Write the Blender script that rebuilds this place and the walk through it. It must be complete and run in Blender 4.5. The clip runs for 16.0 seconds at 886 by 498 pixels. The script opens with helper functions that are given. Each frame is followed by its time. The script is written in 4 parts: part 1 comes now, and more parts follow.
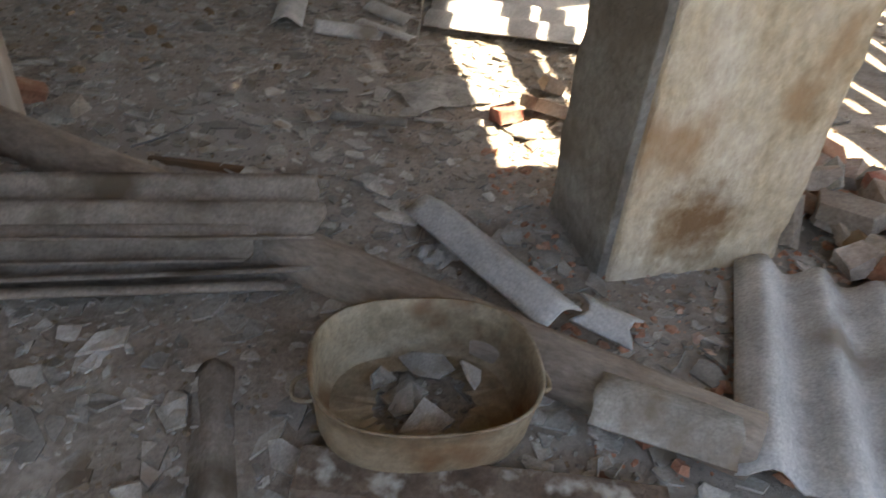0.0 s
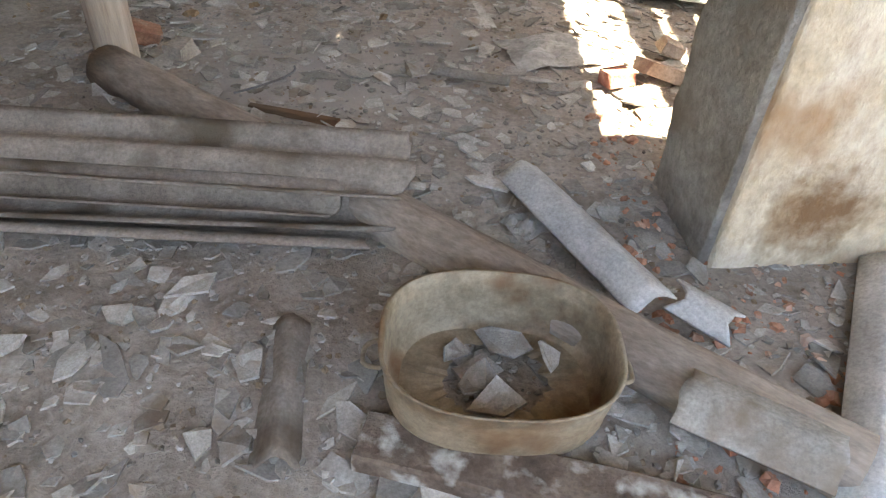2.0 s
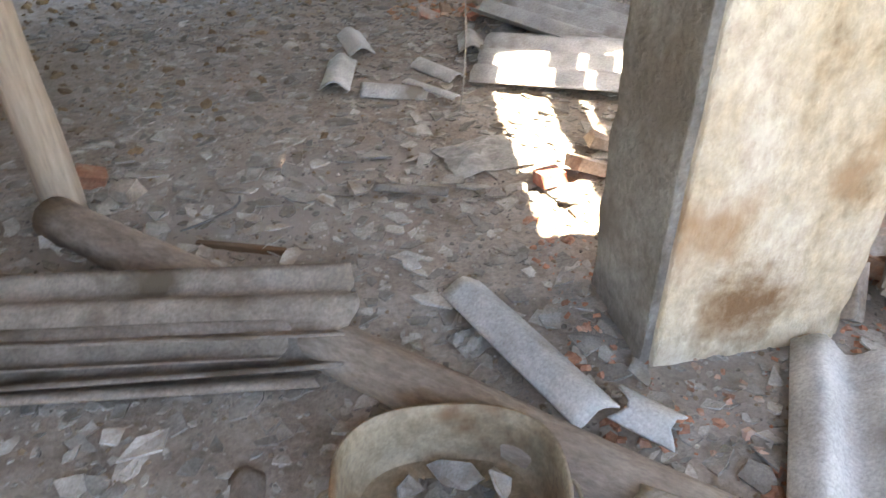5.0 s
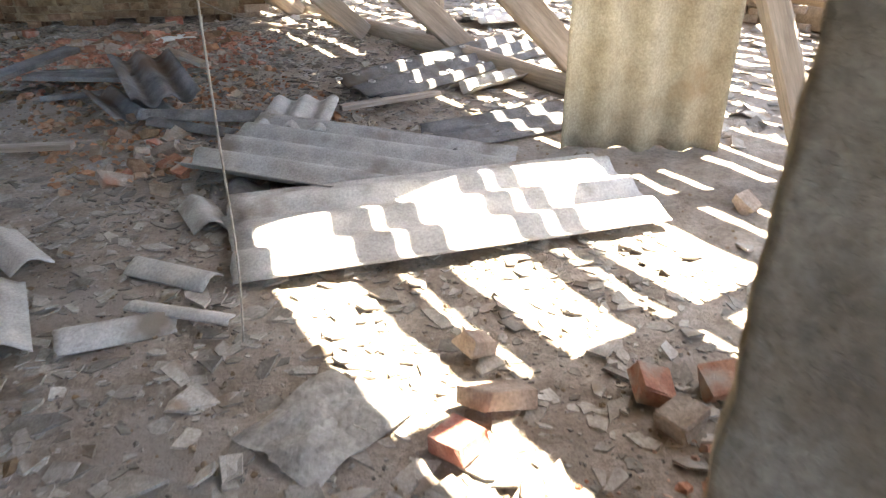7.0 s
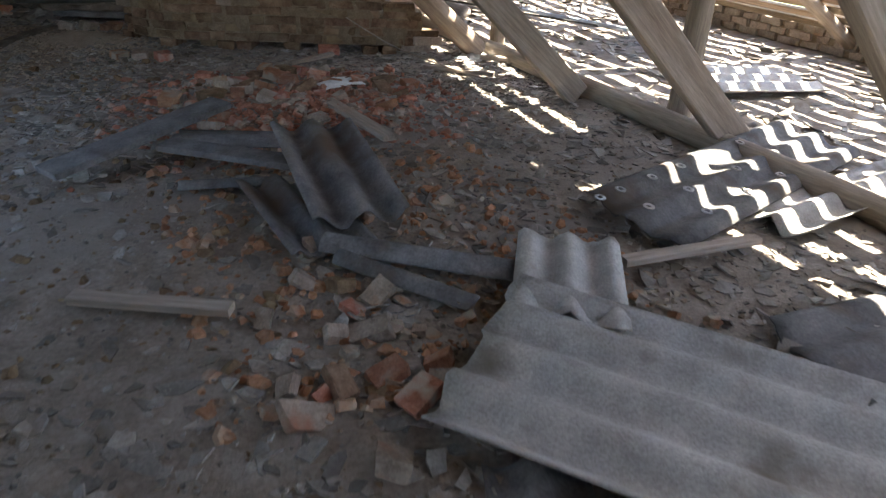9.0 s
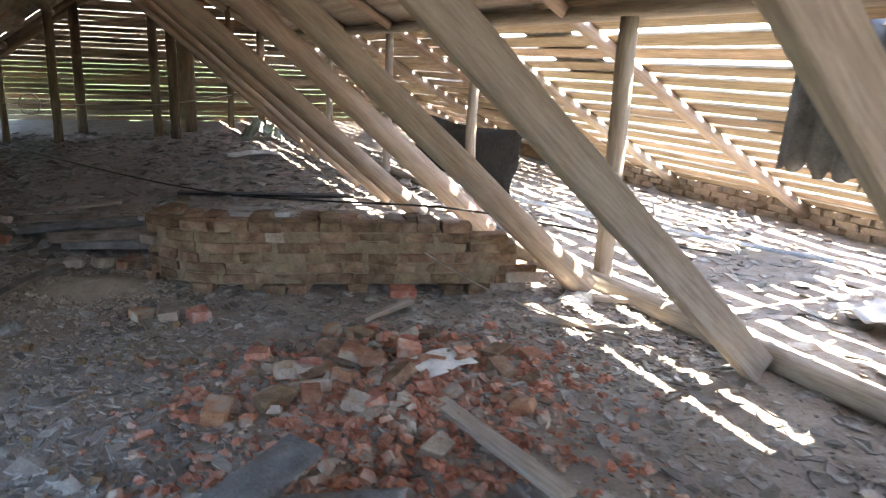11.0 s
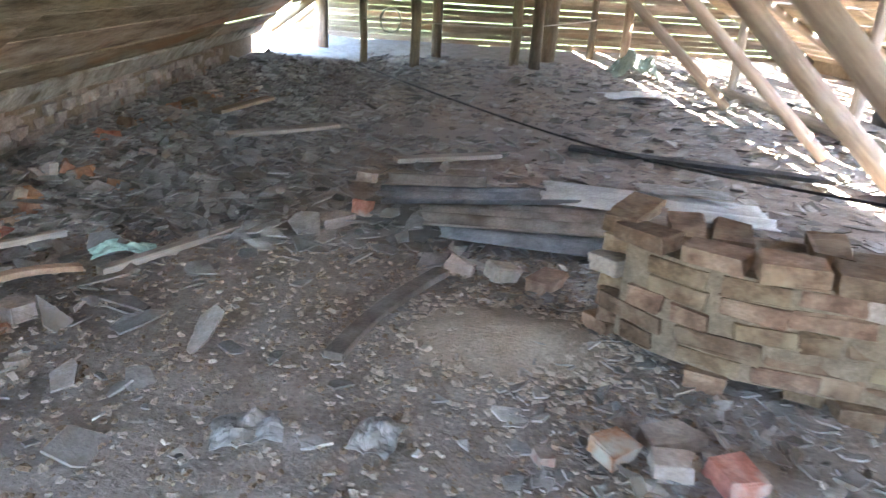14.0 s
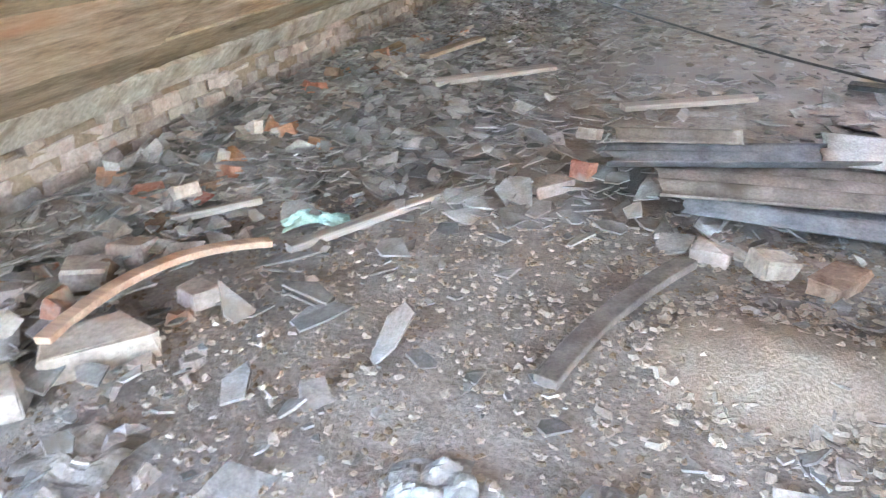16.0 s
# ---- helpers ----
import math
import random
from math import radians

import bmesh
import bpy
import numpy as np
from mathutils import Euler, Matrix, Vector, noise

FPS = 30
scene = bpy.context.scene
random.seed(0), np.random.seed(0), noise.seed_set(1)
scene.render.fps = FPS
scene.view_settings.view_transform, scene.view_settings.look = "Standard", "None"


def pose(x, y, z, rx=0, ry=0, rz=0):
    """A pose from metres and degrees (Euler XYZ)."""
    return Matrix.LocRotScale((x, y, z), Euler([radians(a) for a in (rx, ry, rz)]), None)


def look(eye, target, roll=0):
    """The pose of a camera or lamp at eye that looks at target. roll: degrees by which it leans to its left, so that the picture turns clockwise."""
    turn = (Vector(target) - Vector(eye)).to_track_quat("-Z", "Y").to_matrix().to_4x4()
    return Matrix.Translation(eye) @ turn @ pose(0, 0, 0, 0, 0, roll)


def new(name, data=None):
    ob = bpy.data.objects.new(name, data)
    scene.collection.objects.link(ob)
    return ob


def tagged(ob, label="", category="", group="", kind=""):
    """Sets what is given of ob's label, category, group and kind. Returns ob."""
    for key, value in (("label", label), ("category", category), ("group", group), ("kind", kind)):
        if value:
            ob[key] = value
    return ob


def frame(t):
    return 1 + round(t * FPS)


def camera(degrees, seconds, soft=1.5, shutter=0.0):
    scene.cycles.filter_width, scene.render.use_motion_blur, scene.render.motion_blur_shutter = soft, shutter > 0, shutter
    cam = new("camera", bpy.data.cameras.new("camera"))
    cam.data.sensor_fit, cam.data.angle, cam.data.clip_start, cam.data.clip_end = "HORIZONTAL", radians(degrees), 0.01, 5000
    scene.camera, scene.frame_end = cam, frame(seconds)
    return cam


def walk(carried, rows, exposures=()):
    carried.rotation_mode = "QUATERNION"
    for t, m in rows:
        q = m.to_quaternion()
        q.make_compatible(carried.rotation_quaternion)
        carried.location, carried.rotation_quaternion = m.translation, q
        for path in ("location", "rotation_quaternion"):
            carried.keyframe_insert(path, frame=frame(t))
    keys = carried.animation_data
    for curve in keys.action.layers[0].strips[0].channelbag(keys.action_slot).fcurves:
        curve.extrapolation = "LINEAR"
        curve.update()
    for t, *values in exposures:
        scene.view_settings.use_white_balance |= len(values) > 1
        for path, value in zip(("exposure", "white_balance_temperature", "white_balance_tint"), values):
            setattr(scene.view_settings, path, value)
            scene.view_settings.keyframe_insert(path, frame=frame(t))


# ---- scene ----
cam = camera(65.2, 16.0, soft=1.25, shutter=0.3)
PATH = [
    (0, (0.976, -0.087, 1.15), (0.384, 1.421, -0.023), 5.4),
    (0.5, (0.981, -0.041, 1.113), (0.252, 1.297, -0.184), 4.3),
    (1, (0.985, -0.005, 1.125), (0.203, 1.301, -0.172), 3.5),
    (1.5, (0.976, 0.0, 1.126), (0.181, 1.304, -0.166), 3.0),
    (2, (0.971, -0.006, 1.134), (0.173, 1.296, -0.157), 3.7),
    (2.5, (0.968, -0.012, 1.14), (0.147, 1.29, -0.137), 3.1),
    (3, (0.962, -0.012, 1.142), (0.129, 1.287, -0.129), 3.3),
    (3.2, (0.958, -0.014, 1.144), (0.13, 1.291, -0.125), 3.8),
    (5.3, (1.014, 0.123, 1.298), (0.272, 1.639, 0.226), -2.6),
    (5.5, (0.971, 0.213, 1.258), (0.418, 1.825, 0.211), -0.9),
    (6, (0.647, 0.502, 1.185), (0.458, 2.239, 0.211), 0.0),
    (6.5, (0.411, 0.649, 1.234), (0.265, 2.404, 0.285), -1.8),
    (7, (0.215, 1.051, 1.163), (0.23, 2.825, 0.24), -0.1),
    (7.5, (-0.095, 1.252, 1.259), (-0.095, 3.037, 0.357), 9.5),
    (8, (-0.534, 1.752, 1.248), (-0.701, 3.516, 0.319), 5.4),
    (8.2, (-0.593, 1.93, 1.225), (-0.831, 3.678, 0.283), 4.3),
    (10.3, (-1.189, 3.551, 1.375), (-1.264, 5.404, 0.625), 2.1),
    (10.5, (-1.299, 3.66, 1.408), (-1.458, 5.538, 0.739), 3.6),
    (11, (-1.646, 3.931, 1.44), (-1.853, 5.852, 0.925), 2.5),
    (11.5, (-1.913, 4.369, 1.362), (-2.303, 6.236, 0.761), 3.5),
    (12, (-2.198, 4.664, 1.36), (-2.874, 6.431, 0.712), 3.1),
    (12.5, (-2.437, 4.99, 1.355), (-3.002, 6.772, 0.644), 1.0),
    (13, (-2.687, 5.348, 1.296), (-3.488, 7.076, 0.686), 0.2),
    (13.5, (-2.921, 5.574, 1.27), (-3.856, 7.229, 0.648), 1.6),
    (14, (-3.323, 5.768, 1.164), (-4.265, 7.376, 0.438), 3.6),
    (14.1, (-3.403, 5.807, 1.166), (-4.38, 7.381, 0.413), 3.4),
    (14.5, (-3.589, 5.859, 1.139), (-4.681, 7.314, 0.308), 5.6),
    (15, (-3.695, 5.929, 1.099), (-5.01, 7.112, 0.166), 2.7),
    (15.5, (-3.73, 6.023, 1.121), (-5.076, 7.157, 0.171), 1.5),
    (16, (-3.696, 6.183, 1.093), (-5.047, 7.355, 0.199), -2.5),
]
EXPOSE = [(0.0, 3.1, 8300, 10), (0.5, 3.6, 8300, 10), (1.5, 4.2, 8300, 10), (3.2, 4.2, 8300, 10), (5.5, 4.3, 7700, 10), (6.5, 4.2, 7500, 10), (7.0, 4.1, 7500, 10),
          (7.5, 3.5, 7300, 10), (8.0, 3.15, 7000, 10), (8.2, 3.0, 7000, 10), (10.5, 4.2, 7000, 10), (11.0, 4.4, 6800, 10), (12.0, 4.55, 6500, 10), (12.5, 5.1, 6450, 10), (13.0, 5.4, 6400, 10), (14.0, 6.0, 6300, 10),
          (15.0, 6.95, 6600, 10), (16.0, 7.3, 6300, 10)]
walk(cam, [(t, look(e, g, r)) for t, e, g, r in PATH], EXPOSE)

# ---- world and sun ----
TURN = 32.3                                   # the attic's long axis against the world's y
ROOT = pose(-0.29, 6.97, 0, 0, 0, TURN)       # u: across to the sunny slope, v: along the ridge
SUN_UP = 60.0
world = bpy.data.worlds.new("sky_world")
scene.world = world
world.use_nodes = True
wn = world.node_tree
sky = wn.nodes.new("ShaderNodeTexSky")
sky.sky_type, sky.sun_disc = "NISHITA", False
sky.sun_elevation, sky.sun_rotation = radians(SUN_UP), radians(90 - TURN)
wn.links.new(sky.outputs["Color"], wn.nodes["Background"].inputs["Color"])
wn.nodes["Background"].inputs["Strength"].default_value = 0.15
sun = new("sun", bpy.data.lights.new("sun", "SUN"))
sun.data.energy, sun.data.angle, sun.data.color = 5.0, radians(0.5), (1.0, 0.93, 0.82)
sun.matrix_world = ROOT @ look((1, 0, math.tan(radians(SUN_UP))), (0, 0, 0))


# ---- materials ----
def material(name, stops, scale=8.0, rough=0.9, metal=0.0, bump=0.4, fine=60.0, stain=None, stain_scale=1.5, stain_cut=0.55,
             stretch=(1, 1, 1), vary=0.0, spread=0.02):
    """Colour stops over coarse noise, fine grain on top, stains of their own shape, relief from both."""
    m = bpy.data.materials.new(name)
    m.use_nodes = True
    nt = m.node_tree
    N, L = nt.nodes.new, nt.links.new
    bs = nt.nodes["Principled BSDF"]
    co = N("ShaderNodeTexCoord")
    mp = N("ShaderNodeMapping")
    mp.inputs["Scale"].default_value = stretch
    info = N("ShaderNodeObjectInfo")
    shift = N("ShaderNodeVectorMath")
    shift.operation = "SCALE"
    shift.inputs[0].default_value = (37, 17, 29)
    L(info.outputs["Random"], shift.inputs["Scale"])
    L(co.outputs["Object"], mp.inputs["Vector"])
    L(shift.outputs["Vector"], mp.inputs["Location"])
    n1 = N("ShaderNodeTexNoise")
    n1.inputs["Scale"].default_value, n1.inputs["Detail"].default_value, n1.inputs["Roughness"].default_value = scale, 8, 0.65
    L(mp.outputs["Vector"], n1.inputs["Vector"])
    ramp = N("ShaderNodeValToRGB")
    el = ramp.color_ramp.elements
    el[0].position, el[0].color = stops[0][0], (*stops[0][1], 1)
    el[1].position, el[1].color = stops[-1][0], (*stops[-1][1], 1)
    for p, c in stops[1:-1]:
        e = el.new(p)
        e.color = (*c, 1)
    L(n1.outputs["Fac"], ramp.inputs["Fac"])
    n2 = N("ShaderNodeTexNoise")
    n2.inputs["Scale"].default_value, n2.inputs["Detail"].default_value, n2.inputs["Roughness"].default_value = fine, 6, 0.7
    L(mp.outputs["Vector"], n2.inputs["Vector"])
    mix = N("ShaderNodeMix")
    mix.data_type, mix.blend_type = "RGBA", "OVERLAY"
    mix.inputs["Factor"].default_value = 0.7
    L(ramp.outputs["Color"], mix.inputs["A"])
    L(n2.outputs["Fac"], mix.inputs["B"])
    out = mix.outputs["Result"]
    if stain:
        n3 = N("ShaderNodeTexNoise")
        n3.inputs["Scale"].default_value, n3.inputs["Detail"].default_value = stain_scale, 5
        L(mp.outputs["Vector"], n3.inputs["Vector"])
        cut = N("ShaderNodeMapRange")
        cut.inputs["From Min"].default_value, cut.inputs["From Max"].default_value = stain_cut, stain_cut + 0.14
        L(n3.outputs["Fac"], cut.inputs["Value"])
        mx = N("ShaderNodeMix")
        mx.data_type = "RGBA"
        mx.inputs["B"].default_value = (*stain, 1)
        L(cut.outputs["Result"], mx.inputs["Factor"])
        L(out, mx.inputs["A"])
        out = mx.outputs["Result"]
    if vary:
        geo = N("ShaderNodeNewGeometry")
        add = N("ShaderNodeMath")
        L(info.outputs["Random"], add.inputs[0])
        L(geo.outputs["Random Per Island"], add.inputs[1])
        fr = N("ShaderNodeMath")
        fr.operation = "FRACT"
        L(add.outputs["Value"], fr.inputs[0])
        hsv = N("ShaderNodeHueSaturation")
        rng = N("ShaderNodeMapRange")
        rng.inputs["To Min"].default_value, rng.inputs["To Max"].default_value = 1 - vary, 1 + vary
        hue = N("ShaderNodeMapRange")
        hue.inputs["To Min"].default_value, hue.inputs["To Max"].default_value = 0.5 - spread, 0.5 + spread
        L(fr.outputs["Value"], rng.inputs["Value"])
        L(info.outputs["Random"], hue.inputs["Value"])
        L(rng.outputs["Result"], hsv.inputs["Value"])
        L(hue.outputs["Result"], hsv.inputs["Hue"])
        L(out, hsv.inputs["Color"])
        out = hsv.outputs["Color"]
    L(out, bs.inputs["Base Color"])
    bs.inputs["Roughness"].default_value, bs.inputs["Metallic"].default_value = rough, metal
    bs.inputs["Specular IOR Level"].default_value = 0.25
    bp = N("ShaderNodeBump")
    bp.inputs["Strength"].default_value, bp.inputs["Distance"].default_value = bump, 0.012
    sm = N("ShaderNodeMath")
    L(n1.outputs["Fac"], sm.inputs[0])
    L(n2.outputs["Fac"], sm.inputs[1])
    L(sm.outputs["Value"], bp.inputs["Height"])
    L(bp.outputs["Normal"], bs.inputs["Normal"])
    return m


DIRT = material("dirt", [(0.3, (0.19, 0.158, 0.128)), (0.5, (0.295, 0.255, 0.217)), (0.7, (0.385, 0.34, 0.30))], 7, 0.98, bump=1.0, fine=55,
                stain=(0.29, 0.26, 0.235), stain_scale=0.9)
SAND = material("sand", [(0.3, (0.30, 0.245, 0.19)), (0.7, (0.44, 0.375, 0.305))], 9, 0.98, bump=0.7, fine=90)
SLATE = material("slate_sheet", [(0.3, (0.31, 0.305, 0.295)), (0.55, (0.45, 0.445, 0.43)), (0.75, (0.54, 0.53, 0.51))], 6, 0.9, bump=0.3, fine=110,
                 stain=(0.20, 0.175, 0.145), stain_scale=3.5, stain_cut=0.58, vary=0.12, spread=0.0)
SLATE_DARK = material("dark_slate_sheet", [(0.3, (0.09, 0.09, 0.092)), (0.55, (0.185, 0.185, 0.188)), (0.8, (0.28, 0.275, 0.268))], 7, 0.9, bump=0.35,
                      fine=90, stain=(0.13, 0.10, 0.075), stain_scale=3.0, vary=0.2, spread=0.0)
SLATE_DUSTY = material("dusty_slate_sheet", [(0.3, (0.12, 0.098, 0.08)), (0.55, (0.215, 0.183, 0.155)), (0.8, (0.31, 0.275, 0.245))], 7, 0.95, bump=0.4,
                       fine=90, stain=(0.09, 0.07, 0.05), stain_scale=4.0, vary=0.15, spread=0.0)
# yellow base colour carries the warm light on the standing sheet
SLATE_WARM_LIT = material("warm_lit_slate_sheet", [(0.3, (0.30, 0.255, 0.175)), (0.55, (0.43, 0.385, 0.285)), (0.8, (0.53, 0.49, 0.39))], 5, 0.9, bump=0.3, fine=90,
                        stain=(0.33, 0.24, 0.14), stain_scale=3, stain_cut=0.6)
SHARD = material("slate_shard", [(0.3, (0.20, 0.182, 0.160)), (0.55, (0.33, 0.31, 0.28)), (0.75, (0.43, 0.41, 0.38))], 9, 0.92, bump=0.35, fine=120,
                 stain=(0.2, 0.155, 0.115), stain_scale=6.0, vary=0.38, spread=0.0)
SHARD_DUSTY = material("dusty_slate_shard", [(0.3, (0.16, 0.145, 0.128)), (0.55, (0.29, 0.272, 0.25)), (0.75, (0.40, 0.385, 0.36))], 9, 0.94, bump=0.4, fine=110,
                       stain=(0.22, 0.18, 0.14), stain_scale=6.0, vary=0.45, spread=0.0)
WOOD_GREY = material("grey_weathered_wood", [(0.3, (0.24, 0.20, 0.165)), (0.55, (0.35, 0.30, 0.255)), (0.75, (0.44, 0.39, 0.34))], 5, 0.88, bump=0.25,
                     fine=45, stretch=(0.12, 1.6, 1.6), vary=0.15, spread=0.005)
WOOD_DUSTY = material("dusty_brown_wood", [(0.3, (0.17, 0.13, 0.10)), (0.55, (0.28, 0.23, 0.19)), (0.75, (0.37, 0.32, 0.27))], 6, 0.95, bump=0.35,
                      fine=60, stretch=(0.5, 1.3, 1.3), stain=(0.13, 0.09, 0.065), stain_scale=5, stain_cut=0.6)
WOOD_LOG = material("bare_log_wood", [(0.3, (0.20, 0.145, 0.11)), (0.5, (0.34, 0.27, 0.215)), (0.75, (0.45, 0.38, 0.32))], 4, 0.85, bump=0.4,
                    fine=40, stretch=(0.12, 1.5, 1.5), stain=(0.17, 0.10, 0.065), stain_scale=3, stain_cut=0.6, vary=0.18, spread=0.008)
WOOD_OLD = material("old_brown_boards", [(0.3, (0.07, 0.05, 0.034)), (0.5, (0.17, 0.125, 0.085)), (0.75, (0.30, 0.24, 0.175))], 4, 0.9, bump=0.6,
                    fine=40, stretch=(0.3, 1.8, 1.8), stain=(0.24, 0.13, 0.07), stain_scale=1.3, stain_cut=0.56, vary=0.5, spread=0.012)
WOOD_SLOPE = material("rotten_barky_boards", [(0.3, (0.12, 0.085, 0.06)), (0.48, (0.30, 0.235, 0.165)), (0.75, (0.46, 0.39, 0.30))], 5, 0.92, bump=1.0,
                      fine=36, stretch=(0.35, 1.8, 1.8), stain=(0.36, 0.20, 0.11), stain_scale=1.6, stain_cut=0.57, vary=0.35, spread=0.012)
WOOD_BATTEN = material("roof_batten_wood", [(0.3, (0.20, 0.15, 0.10)), (0.5, (0.33, 0.25, 0.175)), (0.75, (0.45, 0.36, 0.265))], 5, 0.88, bump=0.4,
                       fine=40, stretch=(0.12, 1.6, 1.6), vary=0.25, spread=0.01)
WOOD_ORANGE = material("fresh_orange_wood", [(0.3, (0.31, 0.19, 0.125)), (0.7, (0.46, 0.325, 0.235))], 5, 0.8, bump=0.3, fine=45, stretch=(0.15, 1.6, 1.6))
BRICK = material("red_brick", [(0.3, (0.27, 0.105, 0.065)), (0.55, (0.40, 0.20, 0.135)), (0.75, (0.50, 0.33, 0.25))], 12, 0.93, bump=0.5, fine=80,
                 stain=(0.40, 0.345, 0.29), stain_scale=7, stain_cut=0.5, vary=0.28, spread=0.018)
BRICK_OLD = material("sooty_brick", [(0.3, (0.085, 0.05, 0.03)), (0.5, (0.20, 0.13, 0.085)), (0.75, (0.33, 0.245, 0.175))], 9, 0.95, bump=0.6, fine=70,
                     stain=(0.30, 0.225, 0.15), stain_scale=5, stain_cut=0.56, vary=0.25, spread=0.012)
BRICK_PALE = material("limewashed_brick", [(0.3, (0.23, 0.18, 0.145)), (0.6, (0.375, 0.315, 0.265)), (0.8, (0.48, 0.425, 0.375))], 9, 0.95, bump=0.6, fine=70,
                      stain=(0.36, 0.19, 0.13), stain_scale=5, stain_cut=0.62, vary=0.2, spread=0.01)
MORTAR = material("clay_mortar", [(0.3, (0.17, 0.125, 0.085)), (0.7, (0.30, 0.235, 0.17))], 14, 0.97, bump=0.9, fine=80)
PLASTER = material("clay_plaster", [(0.30, (0.30, 0.205, 0.12)), (0.46, (0.49, 0.40, 0.285)), (0.68, (0.62, 0.55, 0.45))], 5.5, 0.95, bump=1.0, fine=26, stretch=(1.15, 1.15, 0.75),
                   stain=(0.36, 0.215, 0.115), stain_scale=3.2, stain_cut=0.57)
LIMED = material("limed_rotten_wood", [(0.3, (0.07, 0.05, 0.038)), (0.5, (0.15, 0.11, 0.085)), (0.75, (0.25, 0.20, 0.16))], 9, 0.95, bump=0.9, fine=60, stain=(0.46, 0.44, 0.40),
                 stain_scale=16, stain_cut=0.53)
LEDGE = material("lime_and_clay", [(0.3, (0.20, 0.165, 0.125)), (0.5, (0.36, 0.32, 0.265)), (0.72, (0.50, 0.47, 0.41))], 6, 0.96, bump=1.0, fine=40, stain=(0.17, 0.13, 0.09), stain_scale=5, stain_cut=0.6)
CEMENT = material("grey_cement", [(0.3, (0.19, 0.17, 0.145)), (0.5, (0.29, 0.27, 0.245)), (0.7, (0.38, 0.365, 0.34))], 6, 0.95, bump=0.8, fine=40, stain=(0.23, 0.20, 0.17), stain_scale=4)
ENAMEL = material("worn_beige_enamel", [(0.3, (0.13, 0.09, 0.055)), (0.5, (0.25, 0.20, 0.14)), (0.75, (0.36, 0.31, 0.235))], 6, 0.55, bump=0.15, fine=60,
                  stain=(0.15, 0.075, 0.035), stain_scale=5, stain_cut=0.58)
PLASTIC = material("dusty_clear_plastic", [(0.3, (0.20, 0.19, 0.175)), (0.7, (0.38, 0.37, 0.35))], 12, 0.5, bump=0.4, fine=40)
PAPER = material("white_paper", [(0.3, (0.52, 0.53, 0.53)), (0.7, (0.80, 0.80, 0.79))], 10, 0.85, bump=0.3)
GREEN = material("pale_green_plastic", [(0.3, (0.24, 0.40, 0.33)), (0.7, (0.45, 0.60, 0.52))], 12, 0.5, bump=0.3)
SACKING = material("dusty_green_sacking", [(0.3, (0.15, 0.19, 0.165)), (0.7, (0.29, 0.34, 0.30))], 8, 0.85, bump=0.4)
BLACK = material("black_rubber", [(0.3, (0.02, 0.02, 0.02)), (0.7, (0.05, 0.05, 0.05))], 20, 0.6)
BLUE = material("pale_blue_cable_sheath", [(0.3, (0.30, 0.38, 0.48)), (0.7, (0.5, 0.57, 0.66))], 20, 0.5)
LEAF = material("outdoor_leaves", [(0.3, (0.05, 0.08, 0.02)), (0.7, (0.12, 0.17, 0.05))], 3, 0.7, vary=0.3)


def worn_spot(m, centre, reach, colour):
    """A ragged spot of bare clay on a plastered face, about centre in the object's own metres."""
    nt = m.node_tree
    N, L = nt.nodes.new, nt.links.new
    bs = nt.nodes["Principled BSDF"]
    old = bs.inputs["Base Color"].links[0].from_socket
    co = N("ShaderNodeTexCoord")
    off = N("ShaderNodeVectorMath")
    off.operation = "SUBTRACT"
    off.inputs[1].default_value = centre
    L(co.outputs["Object"], off.inputs[0])
    ln = N("ShaderNodeVectorMath")
    ln.operation = "LENGTH"
    L(off.outputs["Vector"], ln.inputs[0])
    nz = N("ShaderNodeTexNoise")
    nz.inputs["Scale"].default_value, nz.inputs["Detail"].default_value, nz.inputs["Roughness"].default_value = 16, 6, 0.65
    L(co.outputs["Object"], nz.inputs["Vector"])
    ma = N("ShaderNodeMath")
    ma.operation = "MULTIPLY_ADD"
    ma.inputs[1].default_value = -reach * 2.2
    L(nz.outputs["Fac"], ma.inputs[0])
    L(ln.outputs["Value"], ma.inputs[2])
    mr = N("ShaderNodeMapRange")
    mr.inputs["From Min"].default_value, mr.inputs["From Max"].default_value = reach * 0.25, -reach * 0.75
    L(ma.outputs["Value"], mr.inputs["Value"])
    mx = N("ShaderNodeMix")
    mx.data_type = "RGBA"
    mx.inputs["B"].default_value = (*colour, 1)
    L(mr.outputs["Result"], mx.inputs["Factor"])
    L(old, mx.inputs["A"])
    L(mx.outputs["Result"], bs.inputs["Base Color"])


worn_spot(PLASTER, (-0.04, -0.195, 0.17), 0.12, (0.22, 0.13, 0.07))
worn_spot(PLASTER, (0.13, -0.195, 0.52), 0.05, (0.36, 0.235, 0.14))


# ---- mesh helpers ----
def mesh(name, verts, faces, mat, smooth=False):
    me = bpy.data.meshes.new(name)
    me.from_pydata([tuple(v) for v in verts], [], faces)
    me.materials.append(mat)
    if smooth:
        me.polygons.foreach_set("use_smooth", [True] * len(me.polygons))
    me.update()
    return me


def put(name, me, u, v, z, rz=0, rx=0, ry=0, parent=None):
    """An object in attic coordinates; under a parent, in the parent's own."""
    ob = new(name, me)
    if parent:
        ob.parent = parent
        ob.matrix_basis = pose(u, v, z, rx, ry, rz)
    else:
        ob.matrix_basis = ROOT @ pose(u, v, z, rx, ry, rz)
    return ob


def thing(name, u, v, z, rz=0, rx=0, ry=0):
    return put(name, None, u, v, z, rz, rx, ry)


